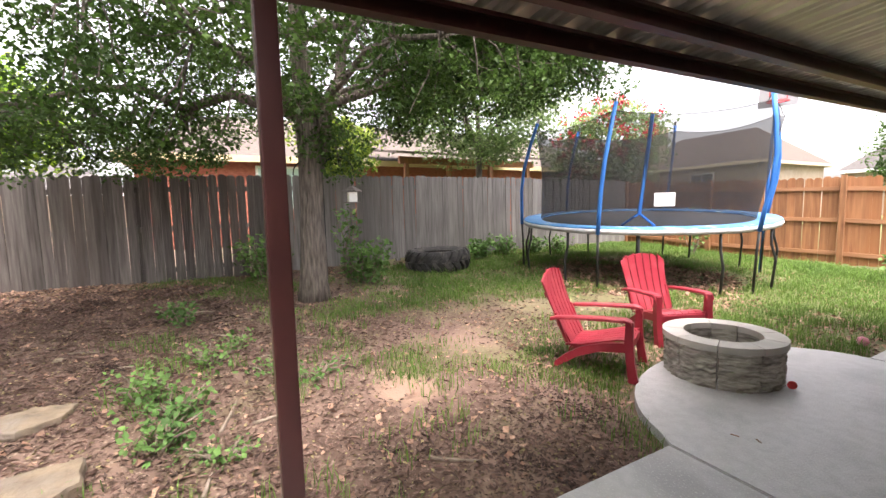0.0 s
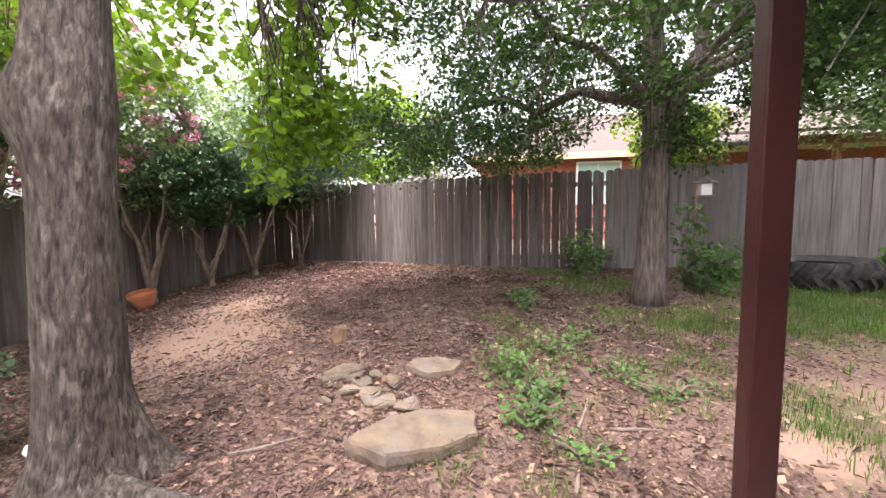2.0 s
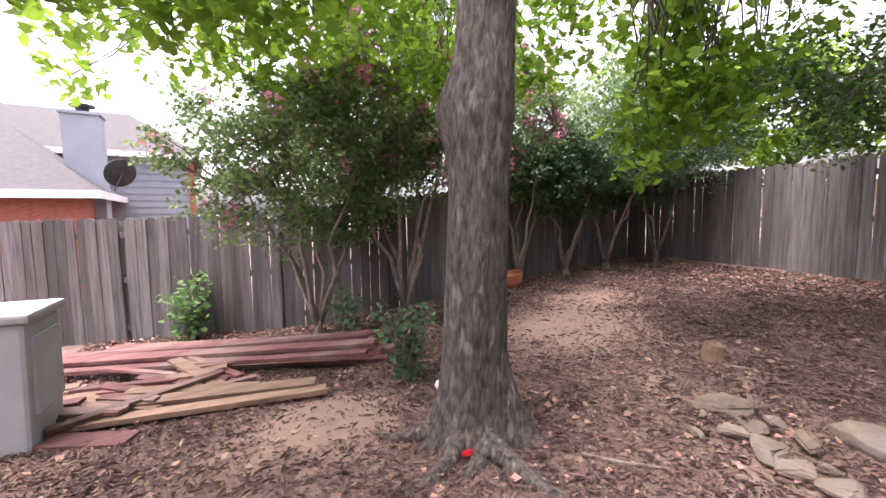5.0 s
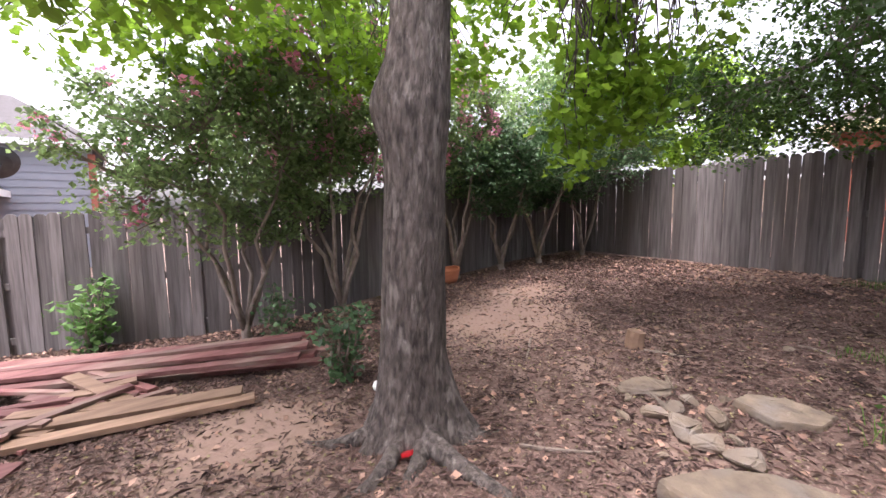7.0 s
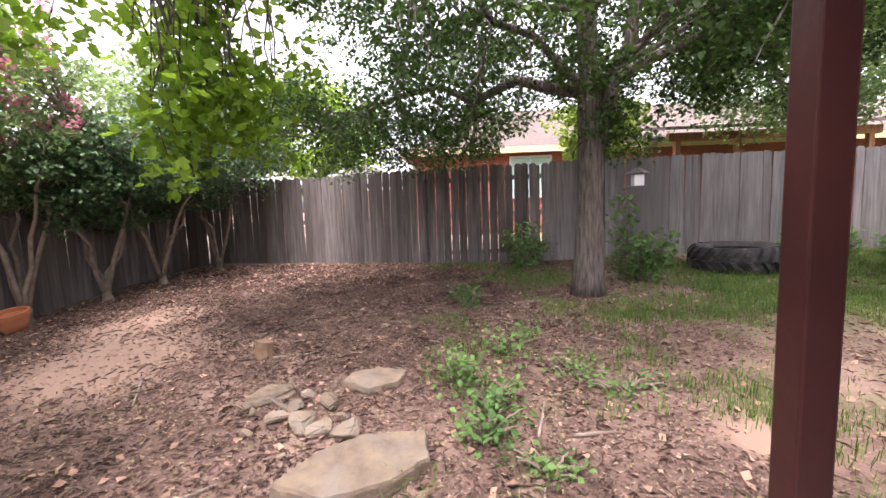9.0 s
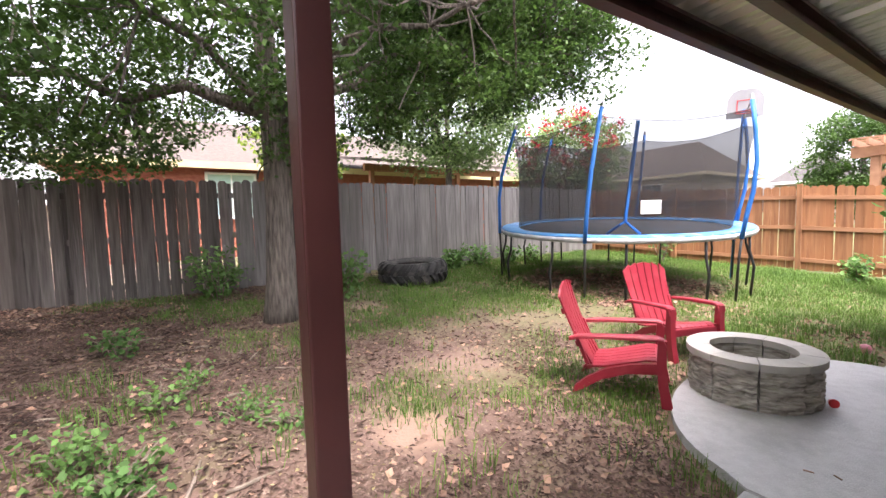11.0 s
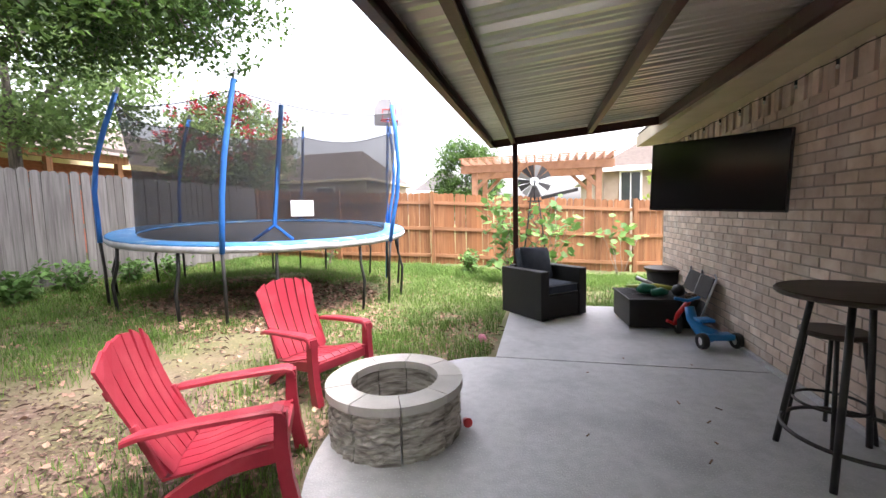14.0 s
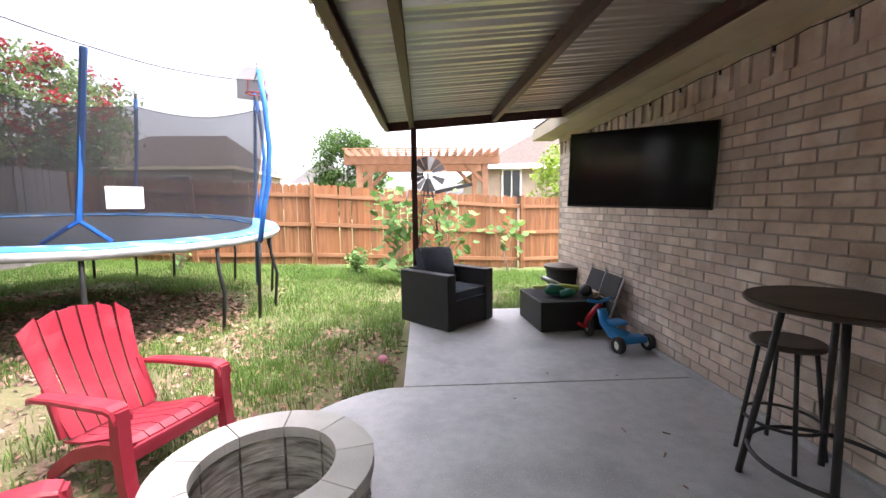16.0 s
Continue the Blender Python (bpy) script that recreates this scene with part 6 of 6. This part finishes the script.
# ---- small loose things ----
x, y = -2.62, -7.36
single("bottle_cap", lathe([(0.0, 0.0), (0.035, 0.0), (0.037, 0.02), (0.0, 0.022)], 18), M_TRED, "red plastic cap lying between the roots", "cap", m=pose(x, y, gz(x, y) + 0.03, 25, 0, 0))
x, y = -2.95, -8.2
single("ball", lathe([(0.001, 0.0), (0.03, 0.012), (0.042, 0.042), (0.03, 0.072), (0.001, 0.084)], 18), M_WHITE, "dirty white ball lying by the trunk", "ball", smooth=True, m=pose(x, y, gz(x, y)))
x, y = -2.5, 0.55
single("ball", lathe([(0.001, 0.0), (0.035, 0.015), (0.05, 0.05), (0.035, 0.085), (0.001, 0.1)], 18), M_FLOWER, "faded red and white ball in the grass", "ball", smooth=True, m=pose(x, y, gz(x, y)))
single("red_cup", lathe([(0.02, 0.0), (0.03, 0.05), (0.0, 0.05)], 14), M_TRED, "small red cup beside the fire pit", "cup", m=pose(-2.34, -1.32, 0.03, 80, 0, 30))
for k, (x, y) in enumerate(((-0.62, 0.02), (-0.85, -1.0), (-0.95, -0.75), (-0.72, -0.8), (-1.5, -0.3), (-1.0, -1.45), (-1.15, 0.1), (-2.1, -2.3), (-2.2, -2.35), (-1.6, -1.3), (-0.9, -1.25))):
    bm = boxed((rnd.uniform(0.02, 0.05), 0.009, 0.004), bevel=0.001)
    single("twig", bm, M_PLANKB if k % 2 else M_LITTER, "dry twig scrap lying on the concrete", "twig", "scraps on the patio", m=pose(x, y, 0.0025, 0, 0, 47 * k))
for k in range(22):
    x, y = rnd.uniform(-7.5, -2.6), rnd.uniform(-9.5, -3.0)
    ln = rnd.uniform(0.15, 0.5)
    a = rnd.uniform(0, 3.14)
    p = [(x + ln * (u - 0.5) * math.cos(a) + rnd.uniform(-0.015, 0.015), y + ln * (u - 0.5) * math.sin(a), gz(x + ln * (u - 0.5) * math.cos(a), y + ln * (u - 0.5) * math.sin(a)) + 0.012) for u in (0, 0.3, 0.6, 1)]
    single("stick", tubed(p, [0.011, 0.012, 0.01, 0.006], 6), M_TWIG, "dead grey-brown stick lying on the soil", "stick", "fallen sticks")


# ---- ground cover ----
def on_slab(x, y):
    return x > -2.36 and -5.92 < y < 2.22 or ((x + 2.2) / 1.0) ** 2 + ((y + 1.38) / 1.36) ** 2 < 1 and x < -2.1


def inside(x, y):
    left = -13.2 - 0.45 * (x + 0.5) if x > -4 else -11.5 + 0.08 * (-4 - x)
    return -9.5 < x < 3.5 and left + 0.25 < y < 6.3 - 0.1 * cl(-x - 4, 0, 1) and not (x > -0.02 and y < 3.2) and not on_slab(x, y)


def turf(x, y):
    """How much grass grows here, 0 to 1."""
    s = 0.17 * (y + 2.6) + 0.09 * (-x - 3.0)
    s += 1.5 * noise.noise((x * 0.7, y * 0.7, 5)) + 0.8 * noise.noise((x * 2.1, y * 2.1, 8))
    if y < -6:
        s -= 0.5 * (-6 - y)
    if (x + 6.2) ** 2 + (y - 2.1) ** 2 < 3.2:
        s -= 1.0
    return cl(s, 0, 1)


def blades(name, label, mat, n, hmin, hmax, seed, want, clump=False):
    r = random.Random(seed)
    rng = np.random.default_rng(seed)
    pts = []
    tries = 0
    while len(pts) < n and tries < n * 12:
        tries += 1
        x, y = r.uniform(-10, 3), r.uniform(-12.5, 6.3)
        if inside(x, y) and r.random() < want(x, y):
            if clump:
                for _ in range(14):
                    xx, yy = x + r.gauss(0, 0.05), y + r.gauss(0, 0.05)
                    if not on_slab(xx, yy):
                        pts.append((xx, yy, gz(xx, yy)))
            else:
                pts.append((x, y, gz(x, y)))
    p = np.array(pts)
    m = len(p)
    h = rng.uniform(hmin, hmax, m)[:, None]
    a = rng.uniform(0, 2 * np.pi, m)
    d = np.stack([np.cos(a), np.sin(a), 0 * a], 1)
    side = np.stack([-np.sin(a), np.cos(a), 0 * a], 1)
    lean = rng.uniform(0.15, 0.9, m)[:, None]
    up = np.array([0, 0, 1.0])
    w = (0.0022 + 0.008 * h)
    v = [p - side * w - up * 0.01, p + side * w - up * 0.01, p + up * h * 0.6 + d * h * lean * 0.35 + side * w * 0.7, p + up * h * 0.6 + d * h * lean * 0.35 - side * w * 0.7, p + up * h * (1 - 0.3 * lean) + d * h * lean]
    verts = np.stack(v, 1).reshape(-1, 3)
    base = np.arange(m)[:, None, None] * 5
    faces = (base + np.array([(0, 1, 2), (0, 2, 3), (3, 2, 4)])[None]).reshape(-1, 3)
    tagged(raw(name, verts, faces, mat), label, "grass", kind="stuff")


blades("lawn_grass", "patchy short green lawn grass", M_GRASS, 170000, 0.025, 0.085, 91, turf)
blades("dry_grass", "dry straw-coloured grass among the turf", M_DRYGR, 9000, 0.03, 0.08, 92, lambda x, y: 0.6 * turf(x, y))
blades("grass_tufts", "long green grass tufts in the soil", M_GRASS, 36000, 0.06, 0.17, 93, lambda x, y: 0.5 * turf(x, y) * cl(0.3 + 1.3 * noise.noise((x * 1.3, y * 1.3, 2))) + (0.7 * cl(0.35 + 1.5 * noise.noise((x * 2.2, y * 2.2, 4))) if -3.6 < x < -2.3 and -0.4 < y < 2.4 else 0) + (0.5 if y > 4.6 and x > -5 else 0) + (0.1 * cl(0.4 + 1.6 * noise.noise((x * 1.7, y * 1.7, 6))) if -6 < x < -2.6 and -5.8 < y < -2.8 else 0), True)


def litter(name, label, mat, n, size, seed, want, curl=0.3, slim=0.45):
    r, rng = random.Random(seed), np.random.default_rng(seed)
    pts = []
    while len(pts) < n:
        x, y = r.uniform(-10, 1.5), r.uniform(-13.5, 5)
        if inside(x, y) and r.random() < want(x, y):
            pts.append((x, y, gz(x, y) + 0.006 + r.uniform(0, 0.012)))
    leaf_mesh(name, np.array(pts), size, mat, None, rng, 1.25, slim)
    tagged(bpy.data.objects[name], label, "litter", kind="stuff")


litter("mulch_chips", "brown shredded bark mulch on the soil", M_CHIP, 190000, 0.034, 95, lambda x, y: (1 - turf(x, y)) * cl(1 - 1.3 * bareness(x, y), 0.04) * cl(0.35 + 0.1 * (-3.5 - y) + 0.9 * noise.noise((x * 0.6, y * 0.6, 9))), slim=0.2)
litter("dead_leaves", "fallen curled brown leaves", M_LITTER, 15000, 0.05, 96, lambda x, y: cl(0.12 + (0.5 if -4.2 < x < -2.3 and -2.6 < y < 1.6 else 0.0) + 0.8 * cl((-7.2 - x) / 2) * cl((-4 - y) / 2) + 0.5 * cl((-9.0 - y) / 2)))
litter("bark_shreds", "long dark shreds of bark and broken twigs", M_CHIP, 16000, 0.085, 94, lambda x, y: (0.9 if y < -4.6 else 0.25) * (1 - turf(x, y)) * cl(1 - bareness(x, y), 0.1), slim=0.09)
litter("pale_debris", "pale dry leaf scraps and bits of straw on the soil", M_DRYGR, 14000, 0.03, 98, lambda x, y: 0.5 * (1 - 0.7 * turf(x, y)) * cl(1 - bareness(x, y), 0.15), slim=0.3)
litter("dead_leaves_under_trampoline", "brown leaf litter under the trampoline", M_LITTER, 5000, 0.06, 97, lambda x, y: 1.0 if (x + 6.1) ** 2 + (y - 1.6) ** 2 < 3.4 else 0.0)

# ---- bricks of the house wall, last ----
rb = random.Random(77)
far_v, far_f = [], []
near_count = 0
base_box = [(-1, -1, -1), (1, -1, -1), (1, 1, -1), (-1, 1, -1), (-1, -1, 1), (1, -1, 1), (1, 1, 1), (-1, 1, 1)]
box_f = [(0, 3, 2, 1), (4, 5, 6, 7), (0, 1, 5, 4), (1, 2, 6, 5), (2, 3, 7, 6), (3, 0, 4, 7)]


def far_brick(x, y, z, l, h):
    o = len(far_v)
    for a, b, c in base_box:
        far_v.append((x + a * 0.025, y + b * l / 2, z + c * h / 2))
    far_f.extend([tuple(o + i for i in f) for f in box_f])


for row in range(26):
    z = 0.036 + BH * (row + 0.5)
    y = Y0 + (BL / 2 if row % 2 else 0) + 0.1
    while y < Y1 - 0.09:
        x = -0.008 + rb.uniform(-0.0025, 0.0025)
        if -1.3 < y < 0.85 and row < 24 and near_count < 300:
            shared("brick", rb.choice(brick_meshes), house, pose(x, y, z, rb.uniform(-0.3, 0.3), 0, rb.uniform(-0.3, 0.3)))
            near_count += 1
        else:
            far_brick(x, y, z, BL - 0.011, BH - 0.012)
        y += BL
y, k = Y0 + 0.05, 0
while y < Y1 - 0.04:
    far_brick(-0.008 - 0.016 * (k % 2), y, 2.18, 0.066, 0.185)
    y += BH
    k += 1
ob = raw("bricks_rest", far_v, far_f, M_BRICKJ, house)
ob["kind"] = "stuff"
